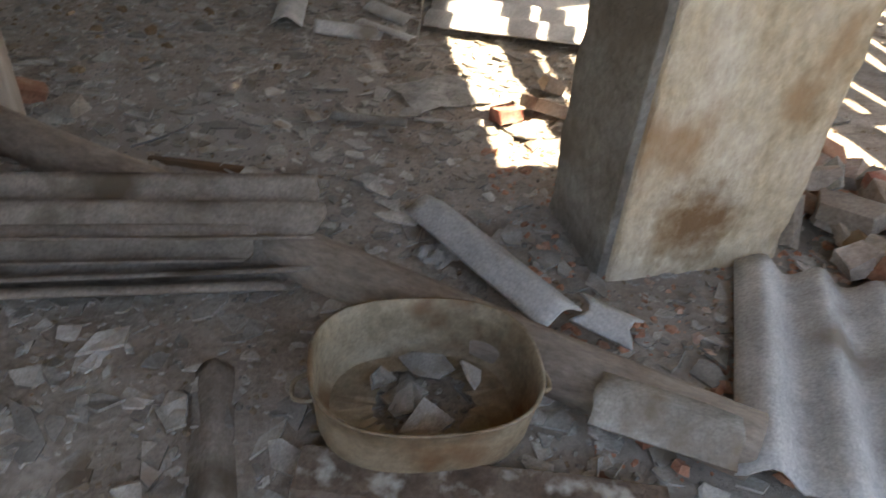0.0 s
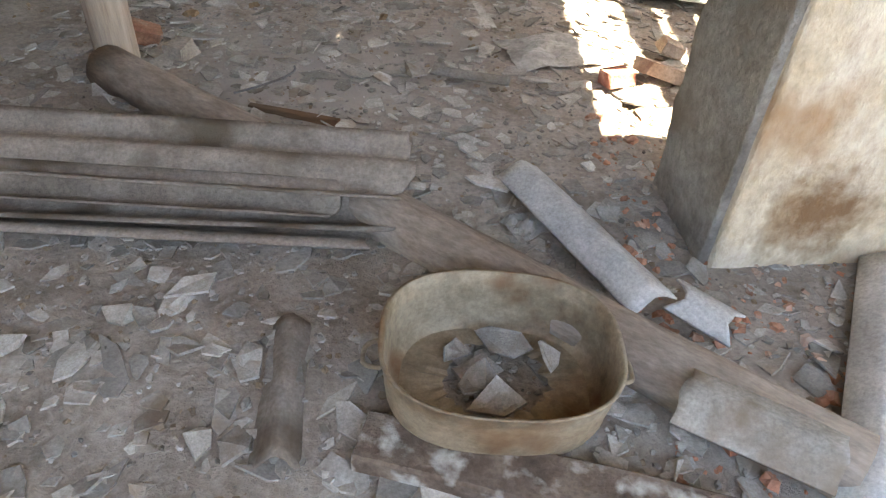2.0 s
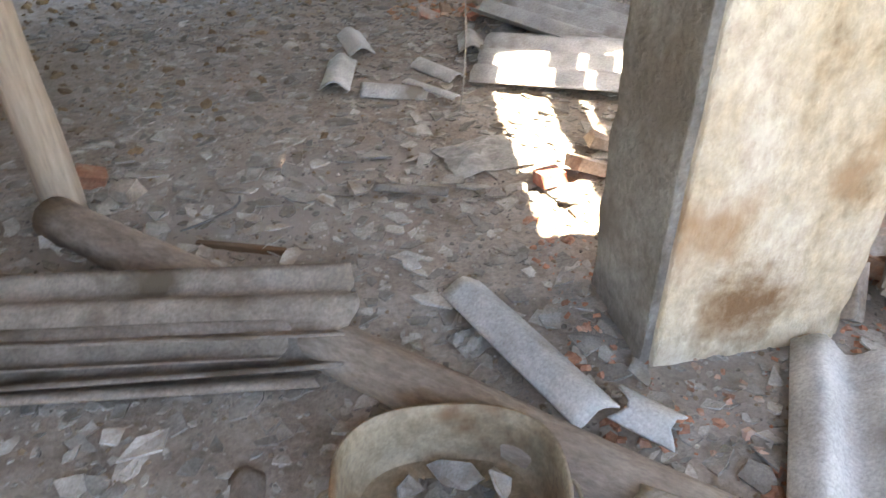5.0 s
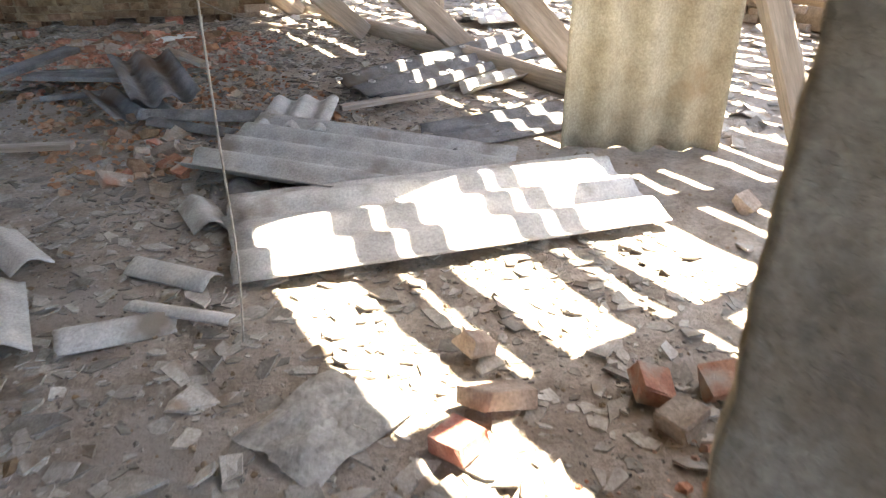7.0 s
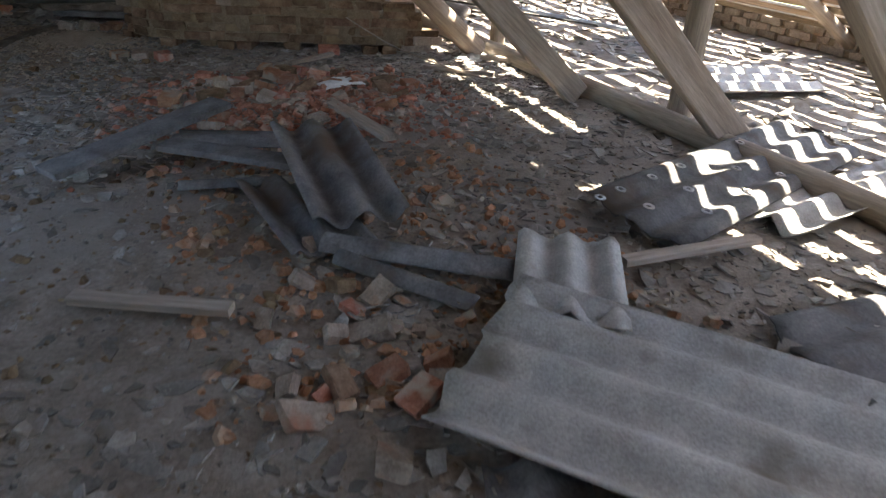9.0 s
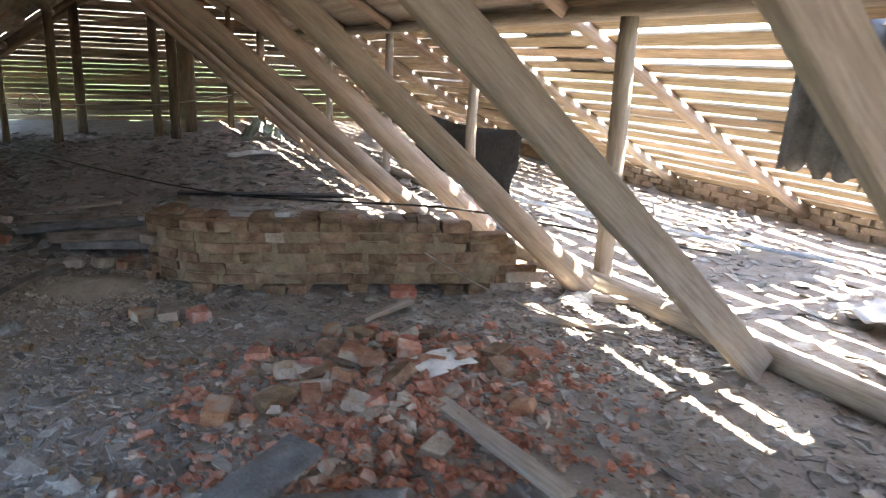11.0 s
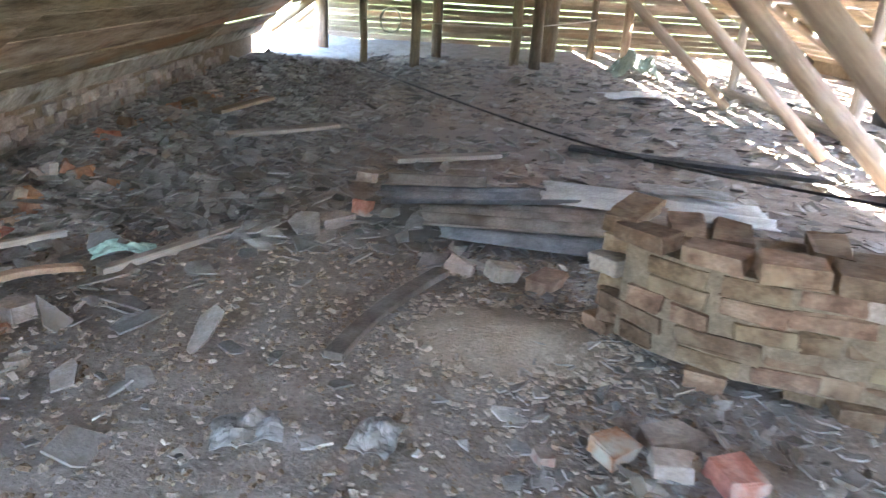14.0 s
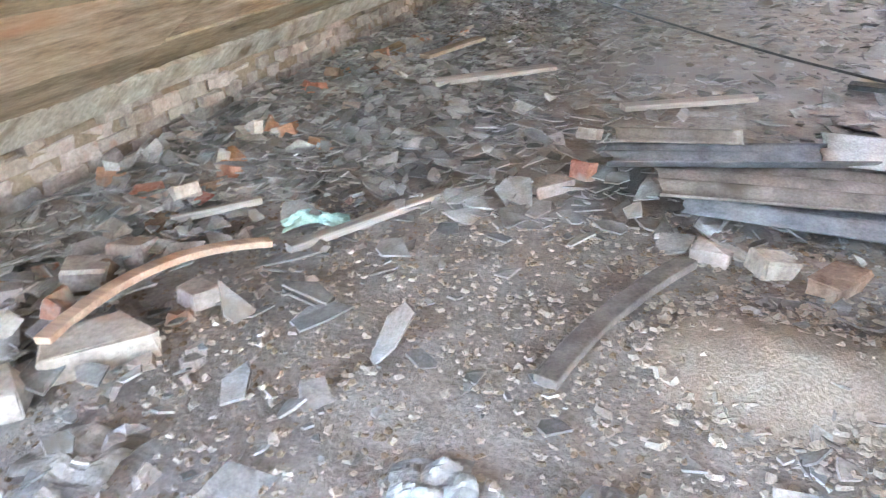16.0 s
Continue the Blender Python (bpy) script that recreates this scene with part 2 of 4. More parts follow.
def rough_box(rng, sx, sy, sz, cut=0.0, jitter=0.004):
    """A brick-like block with chamfered, uneven corners, standing on z = 0. cut: how much of an end is broken off."""
    bm = bmesh.new()
    bmesh.ops.create_cube(bm, size=1)
    for w in bm.verts:
        w.co = Vector((w.co.x * sx, w.co.y * sy, (w.co.z + 0.5) * sz))
        if cut and w.co.x > 0:
            w.co.x -= rng.uniform(0, cut) * sx
    bmesh.ops.bevel(bm, geom=bm.edges[:], offset=min(sx, sy, sz) * 0.09, segments=1, affect="EDGES")
    for w in bm.verts:
        w.co += Vector([rng.uniform(-1, 1) * jitter for _ in range(3)])
    return bm


def from_bm(name, bm, mat, smooth=False):
    me = bpy.data.meshes.new(name)
    bm.to_mesh(me)
    bm.free()
    me.materials.append(mat)
    if smooth:
        me.polygons.foreach_set("use_smooth", [True] * len(me.polygons))
    return me


def chunk_data(rng, r, flat=0.6):
    """Vertices and faces of a lump: an uneven octahedron-like block."""
    ring = []
    n = 5
    for k in range(n):
        a = 2 * math.pi * k / n + rng.uniform(-0.3, 0.3)
        d = r * rng.uniform(0.7, 1.2)
        ring.append((math.cos(a) * d, math.sin(a) * d))
    h = r * flat * rng.uniform(0.7, 1.4)
    vs = [(x, y, 0) for x, y in ring] + [(x * rng.uniform(0.5, 0.95), y * rng.uniform(0.5, 0.95), h * rng.uniform(0.7, 1.1)) for x, y in ring]
    fs = [tuple(range(n))[::-1], tuple(range(n, 2 * n))] + [(k, (k + 1) % n, n + (k + 1) % n, n + k) for k in range(n)]
    return vs, fs


def shard_data(rng, r, thick=0.007, stretch=1.0, curve=0.0):
    """A broken flat piece: an angular outline with thickness, slightly curved."""
    n = rng.choice((4, 4, 5, 5, 6))
    ring = []
    for k in range(n):
        a = 2 * math.pi * k / n + rng.uniform(-0.4, 0.4)
        d = r * rng.uniform(0.6, 1.25)
        ring.append((math.cos(a) * d * stretch, math.sin(a) * d / math.sqrt(stretch)))
    bow = lambda x, y: curve * (y * y) / max(r, 1e-4)
    vs = [(x, y, bow(x, y)) for x, y in ring] + [(x * 0.97, y * 0.97, thick + bow(x, y)) for x, y in ring]
    fs = [tuple(range(n))[::-1], tuple(range(n, 2 * n))] + [(k, (k + 1) % n, n + (k + 1) % n, n + k) for k in range(n)]
    return vs, fs


def ground(u, v):
    """Height of the dirt floor."""
    p = Vector((u * 0.9, v * 0.9, 0))
    h = 0.020 * noise.noise(p) + 0.012 * noise.noise(p * 3.1) + 0.006 * noise.noise(p * 9.0) + 0.003 * noise.noise(p * 24)
    h += 0.055 * math.exp(-((u + 2.85) ** 2 / 0.10 + (v - 2.8) ** 2 / 0.06))                 # sand heap at the brick stub
    h += 0.05 * math.exp(-((u + 1.7) ** 2 / 0.5 + (v - 0.75) ** 2 / 0.25))                   # brick rubble
    h += 0.05 * math.exp(-((u + 5.4) ** 2 / 0.10)) * (1 if v > 1 else 0)
    return h


def scatter(name, label, category, mat, seed, count, area, size, shape="shard", tilt=18, thick=0.006, where=None, lift=0.0):
    """Loose small debris over a stretch of floor, as one object of stuff."""
    rng = random.Random(seed)
    V, F = [], []
    made = 0
    while made < count:
        u, v = rng.uniform(area[0], area[1]), rng.uniform(area[2], area[3])
        if where and rng.random() > where(u, v):
            made += 0.2
            continue
        made += 1
        r = size[0] + (size[1] - size[0]) * rng.random() ** 2.6
        vs, fs = shard_data(rng, r, thick, rng.uniform(1, 1.7), rng.uniform(0, 0.25)) if shape == "shard" else chunk_data(rng, r)
        m = pose(u, v, ground(u, v) + lift * rng.random() - 0.001, rng.gauss(0, tilt), rng.gauss(0, tilt), rng.uniform(0, 360))
        b = len(V)
        V += [m @ Vector(p) for p in vs]
        F += [tuple(b + k for k in f) for f in fs]
    ob = put(name, mesh(name, V, F, mat), 0, 0, 0)
    return tagged(ob, label, category, kind="stuff")


def corrugated(seed, length, waves, pitch=0.15, amp=0.02, thick=0.007, jag=0.02, sag=0.0, steps=14, per=8, slant=0.0):
    """A fibre-cement roofing sheet: length along x, waves across y, chipped ends, thickness, underside."""
    rng = random.Random(seed)
    ny = int(waves * per) + 1
    wid = waves * pitch
    chip = lambda j, s: jag * (1.6 * noise.noise(Vector((j * 0.23, seed * 3.7, s))) + 0.35 * rng.uniform(-1, 1))
    e0 = [chip(j, 1) for j in range(ny)]
    e1 = [chip(j, 9) for j in range(ny)]
    top, bot = [], []
    for i in range(steps + 1):
        k = i / steps
        for j in range(ny):
            y = (j / per - waves / 2) * pitch
            x0, x1 = -length / 2 + e0[j] + slant * y, length / 2 + e1[j] + slant * y
            x = x0 + (x1 - x0) * k
            z = amp * math.cos(2 * math.pi * (j / per - waves / 2)) + sag * math.sin(math.pi * k) + 0.002 * noise.noise(Vector((x * 4, y * 4, seed)))
            top.append((x, y, z + thick))
            bot.append((x, y, z))
    n = len(top)
    F = []
    for i in range(steps):
        for j in range(ny - 1):
            a = i * ny + j
            F.append((a, a + ny, a + ny + 1, a + 1))
            F.append((n + a, n + a + 1, n + a + ny + 1, n + a + ny))
    for j in range(ny - 1):
        a, b = j, steps * ny + j
        F.append((a, a + 1, n + a + 1, n + a))
        F.append((b, n + b, n + b + 1, b + 1))
    for i in range(steps):
        a, b = i * ny, i * ny + ny - 1
        F.append((a, n + a, n + a + ny, a + ny))
        F.append((b, b + ny, n + b + ny, n + b))
    return top + bot, F


def log_data(length, r0, r1, seed, sides=14, rings=16, wob=0.012):
    """A peeled trunk along x from 0 to length, tapered, slightly crooked and knotted."""
    V, F = [], []
    for i in range(rings + 1):
        k = i / rings
        cx = Vector((k * length, wob * noise.noise(Vector((k * 3, seed, 0))), wob * noise.noise(Vector((k * 3, seed, 7)))))
        for j in range(sides):
            a = 2 * math.pi * j / sides
            r = (r0 + (r1 - r0) * k) * (1 + 0.07 * noise.noise(Vector((k * length * 3, math.cos(a) * 1.2 + seed, math.sin(a) * 1.2))))
            V.append(cx + Vector((0, math.cos(a) * r, math.sin(a) * r)))
    for i in range(rings):
        for j in range(sides):
            a, b = i * sides + j, i * sides + (j + 1) % sides
            F.append((a, a + sides, b + sides, b))
    F.append(tuple(range(sides)))
    F.append(tuple(range(rings * sides, (rings + 1) * sides))[::-1])
    return V, F


def board_data(length, width, thick, seed, steps=12, wane=0.006, warp=0.006):
    """A sawn board along x from 0 to length with wany edges and a slight warp."""
    V, F = [], []
    for i in range(steps + 1):
        k = i / steps
        x = k * length
        dz = warp * noise.noise(Vector((x * 0.7, seed, 3)))
        l = width / 2 + wane * noise.noise(Vector((x * 3, seed, 1)))
        r = width / 2 + wane * noise.noise(Vector((x * 3, seed, 2)))
        c = min(width, thick) * 0.12
        sec = [(-l + c, 0), (r - c, 0), (r, c), (r, thick - c), (r - c, thick), (-l + c, thick), (-l, thick - c), (-l, c)]
        V += [(x, y, z + dz) for y, z in sec]
    n = 8
    for i in range(steps):
        for j in range(n):
            a, b = i * n + j, i * n + (j + 1) % n
            F.append((a, b, b + n, a + n))
    F.append(tuple(range(n))[::-1])
    F.append(tuple(range(steps * n, steps * n + n)))
    return V, F


def aim(p, q, roll=0):
    """A pose at p whose x axis points at q."""
    d = Vector(q) - Vector(p)
    return Matrix.Translation(p) @ d.to_track_quat("X", "Z").to_matrix().to_4x4() @ pose(0, 0, 0, roll)


def beam(name, p, q, kind, a, b, seed, mat, label, category, roll=0, group="", tag="", parent=None):
    """A log (radii a, b) or a board (width a, thickness b) from p to q in attic coordinates."""
    ln = (Vector(q) - Vector(p)).length
    d = log_data(ln, a, b, seed) if kind == "log" else board_data(ln, a, b, seed)
    ob = new(name, mesh(name, *d, mat, smooth=(kind == "log")))
    if parent:
        ob.parent = parent
        ob.matrix_basis = aim(p, q, roll)
    else:
        ob.matrix_basis = ROOT @ aim(p, q, roll)
        tagged(ob, label, category, group, tag)
    return ob


def tube(name, pts, r, mat, label="", category="", parent=None, sides=6):
    """A cable, wire or cord through points, each stretch bowed smoothly."""
    cu = bpy.data.curves.new(name, "CURVE")
    cu.dimensions, cu.bevel_depth, cu.bevel_resolution, cu.resolution_u = "3D", r, 2, 8
    sp = cu.splines.new("NURBS")
    sp.points.add(len(pts) - 1)
    for p, q in zip(sp.points, pts):
        p.co = (*q, 1)
    sp.use_endpoint_u, sp.order_u = True, 3
    dep = new(name, cu)
    me = bpy.data.meshes.new_from_object(dep)
    bpy.data.objects.remove(dep)
    me.materials.clear()
    me.materials.append(mat)
    ob = new(name, me)
    if parent:
        ob.parent = parent
    else:
        ob.matrix_basis = ROOT.copy()
        tagged(ob, label, category)
    return ob

# ---- the attic: floor, slopes, gables ----
RIDGE_U, RIDGE_Z = -1.88, 3.2
EAVE_R, EAVE_L = 3.55, -5.75
V0, V1 = -9.0, 14.6
VR = -7.9                                    # roof stops here, out of view, so sky light reaches the starting place


def roof_r(u):
    return 2.17 - 0.55 * u


def roof_l(u):
    return 0.30 + 0.75 * (u + 5.75)


def build_floor():
    us = np.arange(-6.0, 4.01, 0.05)
    vs = np.arange(V0, V1 + 0.01, 0.05)
    V = [(u, v, ground(u, v)) for v in vs for u in us]
    n = len(us)
    F = [(j * n + i, j * n + i + 1, (j + 1) * n + i + 1, (j + 1) * n + i) for j in range(len(vs) - 1) for i in range(n - 1)]
    tagged(put("floor", mesh("floor", V, F, DIRT, True), 0, 0, 0), "trodden brown dirt floor strewn with dust", "floor", kind="structure")


build_floor()
outside = put("ground", mesh("ground", [(-400, -400, -3), (400, -400, -3), (400, 400, -3), (-400, 400, -3)], [(0, 1, 2, 3)], LEAF), 0, 0, 0)
tagged(outside, "green ground outside, far below the eaves", "ground", kind="structure")


def slope_board(name, parent, side, u, v0, v1, width, thick, seed, mat, lift=0.0, tilt=0.0):
    """A board along v lying on a roof slope, centred on u."""
    z = (roof_r(u) if side > 0 else roof_l(u)) + lift
    ang = math.degrees(math.atan(0.55)) if side > 0 else -math.degrees(math.atan(0.75))
    me = mesh(name, *board_data(v1 - v0, width, thick, seed, 10, 0.008, 0.008), mat)
    ob = new(name, me)
    ob.parent = parent
    ob.matrix_basis = pose(u, v0, z) @ pose(0, 0, 0, 0, ang, 0) @ pose(0, 0, 0, 0, 0, 90 + tilt)
    return ob


# sunny slope: close boards above the purlin, open battens below it, patched with slate near the start
roof_right = tagged(thing("roof_right", 0, 0, 0), "sunny roof slope of bare battens with daylight between them", "roof", kind="structure")
rng = random.Random(5)
u = RIDGE_U + 0.08
k = 0
while u < 0.42:
    for a, b in (((-2.99, -1.04), (-0.56, 3.2)) if u > 0.33 else ((-2.99, 3.2),)) + ((3.2, 9.5), (9.5, V1)):
        slope_board("roof_board", roof_right, 1, u, a, b, 0.194, 0.025, k, WOOD_GREY, 0.003 * (k % 2))
        k += 1
    u += 0.158
u = 0.52
while u < EAVE_R:
    hole = 0.45 < u < 0.6 or 0.82 < u < 0.95          # battens missing over the sunny spot by the long sheet
    for a, b in (((-3.0, -1.04), (-0.56, 1.1)) if hole else ((-3.0, 1.1),)) + ((1.1, 5.3), (5.3, 9.4), (9.4, 12.0), (12.0, V1)):
        slope_board("batten", roof_right, 1, u + rng.uniform(-0.012, 0.012), a, b - 0.02, (rng.uniform(0.125, 0.16) if b < 9 else rng.uniform(0.17, 0.2)), 0.025, k, WOOD_BATTEN, 0, rng.uniform(-0.35, 0.35))
        k += 1
    u += 0.185
# the slope over the starting place: solid cover but for the gaps that let the sun in
LIT = [(-2.145, -1.89), (-1.735, -1.70), (-1.56, -1.31), (-1.19, -1.15), (-1.05, -0.66), (-0.44, -0.39), (-0.26, -0.22), (0.04, 0.10), (0.24, 0.28),
       (0.55, 0.60), (0.8, 0.84), (1.0, 1.1), (1.35, 1.41), (1.65, 1.75), (2.0, 2.1), (2.4, 2.45)]
SUN_K = math.tan(radians(SUN_UP))
edges = [RIDGE_U + 0.02]
for a, b in LIT:
    edges += [(2.17 + SUN_K * a) / (SUN_K + 0.55), (2.17 + SUN_K * b) / (SUN_K + 0.55)]
edges.append(EAVE_R)
for i in range(0, len(edges), 2):
    a, b = edges[i], edges[i + 1]
    n = max(1, round((b - a) / 0.22))
    for j in range(n):
        w = (b - a) / n
        slope_board("roof_board", roof_right, 1, a + w * (j + 0.5), VR, -3.0, w / math.cos(math.atan(0.55)) - (0 if n == 1 else -0.004), 0.025, k, WOOD_GREY,
                    0.002 * (j % 2))
        k += 1
for u, a, b, w, lift in ((-0.63, VR, -4.62, 0.4, 0.03), (-0.30, VR, -4.13, 0.16, 0.045), (-0.14, VR, -4.13, 0.3, 0.03), (0.10, VR, -4.5, 0.22, 0.045), (0.33, VR, -4.75, 0.5, 0.03)):
    slope_board("roof_board", roof_right, 1, u, a, b, w, 0.02, k, WOOD_GREY, lift)
    k += 1
# rafters under the sunny slope
for i, v in enumerate((-6.6, -5.6, -4.20, -2.995, -1.25, 0.95, 2.75, 4.55, 6.35, 8.2, 10.0, 11.6, 13.2)):
    p, q = (EAVE_R, v, roof_r(EAVE_R) - 0.075), (RIDGE_U, v, roof_r(RIDGE_U) - 0.075)
    beam("rafter", p, q, "log", 0.062, 0.05, 40 + i, WOOD_LOG, "", "", parent=roof_right)
# slates still lying on the battens
for i, (u, v) in enumerate(((1.1, 3.6), (0.9, 6.9), (1.5, 9.0), (2.3, 1.8), (1.4, 12.0), (2.6, 11.0), (0.8, -0.6), (2.2, 7.4))):
    me = mesh("slate", *corrugated(70 + i, 1.0, 5, steps=6), SLATE, True)
    ob = new("slate", me)
    ob.parent = roof_right
    ob.matrix_basis = pose(u, v, roof_r(u) + 0.055) @ pose(0, 0, 0, 0, math.degrees(math.atan(0.55)), 0)

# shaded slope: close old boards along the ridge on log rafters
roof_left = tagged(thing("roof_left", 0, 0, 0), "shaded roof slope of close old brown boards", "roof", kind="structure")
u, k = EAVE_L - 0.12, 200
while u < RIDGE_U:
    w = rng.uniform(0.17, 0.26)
    # unseen gap below u = -4.15, added to let sky light onto the bricks
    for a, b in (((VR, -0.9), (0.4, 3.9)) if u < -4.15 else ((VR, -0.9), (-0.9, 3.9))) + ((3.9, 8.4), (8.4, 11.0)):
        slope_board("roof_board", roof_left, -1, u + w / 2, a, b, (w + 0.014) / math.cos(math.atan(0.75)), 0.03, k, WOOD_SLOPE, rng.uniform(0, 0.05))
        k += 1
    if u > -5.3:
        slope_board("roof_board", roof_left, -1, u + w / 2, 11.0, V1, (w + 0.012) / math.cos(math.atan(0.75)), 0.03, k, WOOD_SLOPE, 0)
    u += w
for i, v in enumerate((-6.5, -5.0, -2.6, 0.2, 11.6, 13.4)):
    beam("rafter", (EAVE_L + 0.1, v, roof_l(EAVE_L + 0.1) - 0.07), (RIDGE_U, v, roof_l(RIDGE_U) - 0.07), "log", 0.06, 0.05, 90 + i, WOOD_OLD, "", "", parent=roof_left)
for i, (u, r) in enumerate(((-4.55, 0.055), (-4.1, 0.07), (-3.4, 0.06))):
    beam("purlin", (u, VR, roof_l(u) - 0.10), (u, 11.0, roof_l(u) - 0.10), "log", r, r * 0.9, 120 + i, WOOD_LOG if i == 1 else WOOD_OLD, "", "", parent=roof_left)
beam("ridge_beam", (RIDGE_U, VR, RIDGE_Z - 0.16), (RIDGE_U, V1, RIDGE_Z - 0.16), "log", 0.07, 0.07, 130, WOOD_OLD, "", "", parent=roof_left)

# ragged lime and clay ledge under the shaded eaves
V, F, n = [], [], 260
for i in range(n + 1):
    v = 1.0 + 10.0 * i / n
    k = [noise.noise(Vector((v * f, 3.1, f))) for f in (1.3, 5.0, 14.0)]
    d = 0.05 * k[0] + 0.04 * k[1] + 0.02 * k[2]
    V += [(-5.98, v, 0.24), (-5.72 + d, v, 0.27 + 0.5 * d), (-5.66 + d, v, 0.34 + 0.04 * k[1]), (-5.60 + 0.7 * d, v, 0.41 + 0.03 * k[2]), (-5.72, v, 0.50), (-5.98, v, 0.36)]
for i in range(n):
    F += [(i * 6 + j, i * 6 + (j + 1) % 6, (i + 1) * 6 + (j + 1) % 6, (i + 1) * 6 + j) for j in range(6)]
F += [(5, 4, 3, 2, 1, 0), tuple(range(n * 6, n * 6 + 6))]
tagged(put("trim", mesh("trim", V, F, LEDGE), 0, 0, 0), "ragged ledge of lime and clay under the shaded eaves", "ledge", kind="structure")

# gables
def gable(name, v, step, width, mats, label, high=3.1):
    g = tagged(thing(name, 0, 0, 0), label, "wall", kind="structure")
    z, i = 0.0, 0
    while z < high:
        ul = max(EAVE_L, (z - 0.30) / 0.75 - 5.75) - 0.2
        ur = min(EAVE_R, (2.17 - z) / 0.55) + 0.2
        beam("gable_board", (ul, v, z + width / 2), (ur, v + 0.0, z + width / 2 + rng.uniform(-0.007, 0.007)), "board", width, 0.025, 300 + i, mats, "", "", roll=90, parent=g)
        z += step
        i += 1
    return g


gable("wall_far", V1, 0.105, 0.1025, WOOD_OLD, "far gable of thin horizontal battens with daylight between")
# unseen near gable, added; its height sets the sky light from behind
gable("wall_near", V0, 0.2, 0.205, WOOD_OLD, "low board gable added out of view, open above for sky light", 1.45)


# parapet walls of brick under the eaves
def brick_mesh(seed, L=0.25, D=0.12, H=0.065, mat=BRICK, cut=0.0, jitter=0.003):
    r = random.Random(seed)
    return from_bm("brick", rough_box(r, L, D, H, cut, jitter), mat)


PALE = [brick_mesh(500 + i, (0.25, 0.23, 0.25, 0.13, 0.25, 0.2)[i], 0.12, 0.068, BRICK_PALE, 0.08, 0.011) for i in range(6)]
wall_left = tagged(thing("wall_left", 0, 0, 0), "low limewashed brick parapet under the eaves", "wall", kind="structure")
core = from_bm("mortar_bed", rough_box(random.Random(1), V1 - V0, 0.24, 0.262, 0, 0.0), MORTAR)
ob = put("mortar_bed", core, EAVE_L - 0.15, (V0 + V1) / 2, 0.0, 90, parent=wall_left)
n = 0
for c in range(4):
    v = 2.2 + (c % 2) * 0.13
    while v < 9.4:
        if rng.random() > (0.05, 0.08, 0.12, 0.45)[c]:
            put("brick", rng.choice(PALE), EAVE_L - 0.06 + rng.uniform(-0.03, 0.02), v, 0.005 + c * 0.072 + rng.uniform(-0.004, 0.004), 90 + rng.uniform(-5, 5), rng.uniform(-3, 3), 0, parent=wall_left)
        n += 1
        v += 0.262
wall_right = tagged(thing("wall_right", 0, 0, 0), "low brick parapet under the sunny eaves", "wall", kind="structure")
put("mortar_bed", core, EAVE_R + 0.14, (V0 + V1) / 2, 0.0, 90, parent=wall_right)
n = 0
for c in range(4):
    v = -1.5 + (c % 2) * 0.13
    while v < 7.5:
        put("brick", PALE[n % 6], EAVE_R + 0.05 + rng.uniform(-0.012, 0.012), v, 0.005 + c * 0.072, 90 + rng.uniform(-2, 2), parent=wall_right)
        n += 1
        v += 0.262

# ---- frame timbers inside ----
STRUTS = [(1.7, 0.02, "log", 0.09, 0.07), (0.28, 0.06, "board", 0.165, 0.075), (-0.8, 0.40, "board", 0.18, 0.075), (-2.0, 0.55, "board", 0.19, 0.075),
          (3.3, 0.18, "log", 0.10, 0.075), (4.05, -0.12, "log", 0.085, 0.07), (4.85, -0.15, "log", 0.075, 0.06), (5.8, -0.15, "log", 0.05, 0.04),
          (8.1, 0.0, "log", 0.055, 0.045)]
for i, (v, u, kind, a, b) in enumerate(STRUTS):
    top_u = (u * 0.87 - 4.61) / (0.75 + 0.87)
    p, q = (u, v, 0.05), (top_u, v, 0.87 * (u - top_u) + 0.03)
    if kind == "log":
        beam("log_strut", p, q, "log", a, b, i, WOOD_LOG, "peeled round log strut slanting up to the shaded slope", "roof strut", group="roof struts")
    else:
        beam("plank_strut", p, q, "board", a, b, i, WOOD_GREY, "wide pale sawn plank strut slanting up to the roof", "roof strut", roll=90, group="roof struts")
for i, (u, v, r) in enumerate(((0.27, 1.82, 0.065), (0.40, -0.28, 0.075), (0.5, 4.3, 0.055), (0.5, 6.6, 0.055), (0.5, 9.2, 0.055), (0.4, -5.5, 0.06))):
    beam("post", (u, v, -0.02), (u + 0.01, v, 1.78), "log", r, r * 0.92, 20 + i, WOOD_GREY, "upright grey timber post carrying the purlin", "post", group="purlin posts")
beam("purlin", (0.46, VR, 1.84), (0.46, V1, 1.84), "log", 0.06, 0.06, 31, WOOD_GREY, "long grey log purlin under the sunny slope", "purlin")
beam("sill_beam", (0.36, -2.9, 0.05), (0.12, 3.0, 0.05), "log", 0.075, 0.07, 33, WOOD_GREY, "grey floor beam on which the struts stand", "floor beam")
beam("sill_beam", (0.75, 3.4, 0.05), (0.45, 10.5, 0.05), "log", 0.07, 0.065, 34, WOOD_GREY, "grey floor beam on which the logs stand", "floor beam")
beam("leaning_post", (0.15, -3.72, 0), (-0.25, -3.40, 1.2), "board", 0.13, 0.1, 35, WOOD_GREY, "cracked yellowish timber leaning under the roof", "timber")
beam("post", (-3.80, -4.33, -0.02), (-3.83, -4.31, 1.7), "log", 0.07, 0.065, 36, WOOD_LOG, "worn peeled log post with a frayed foot", "post")
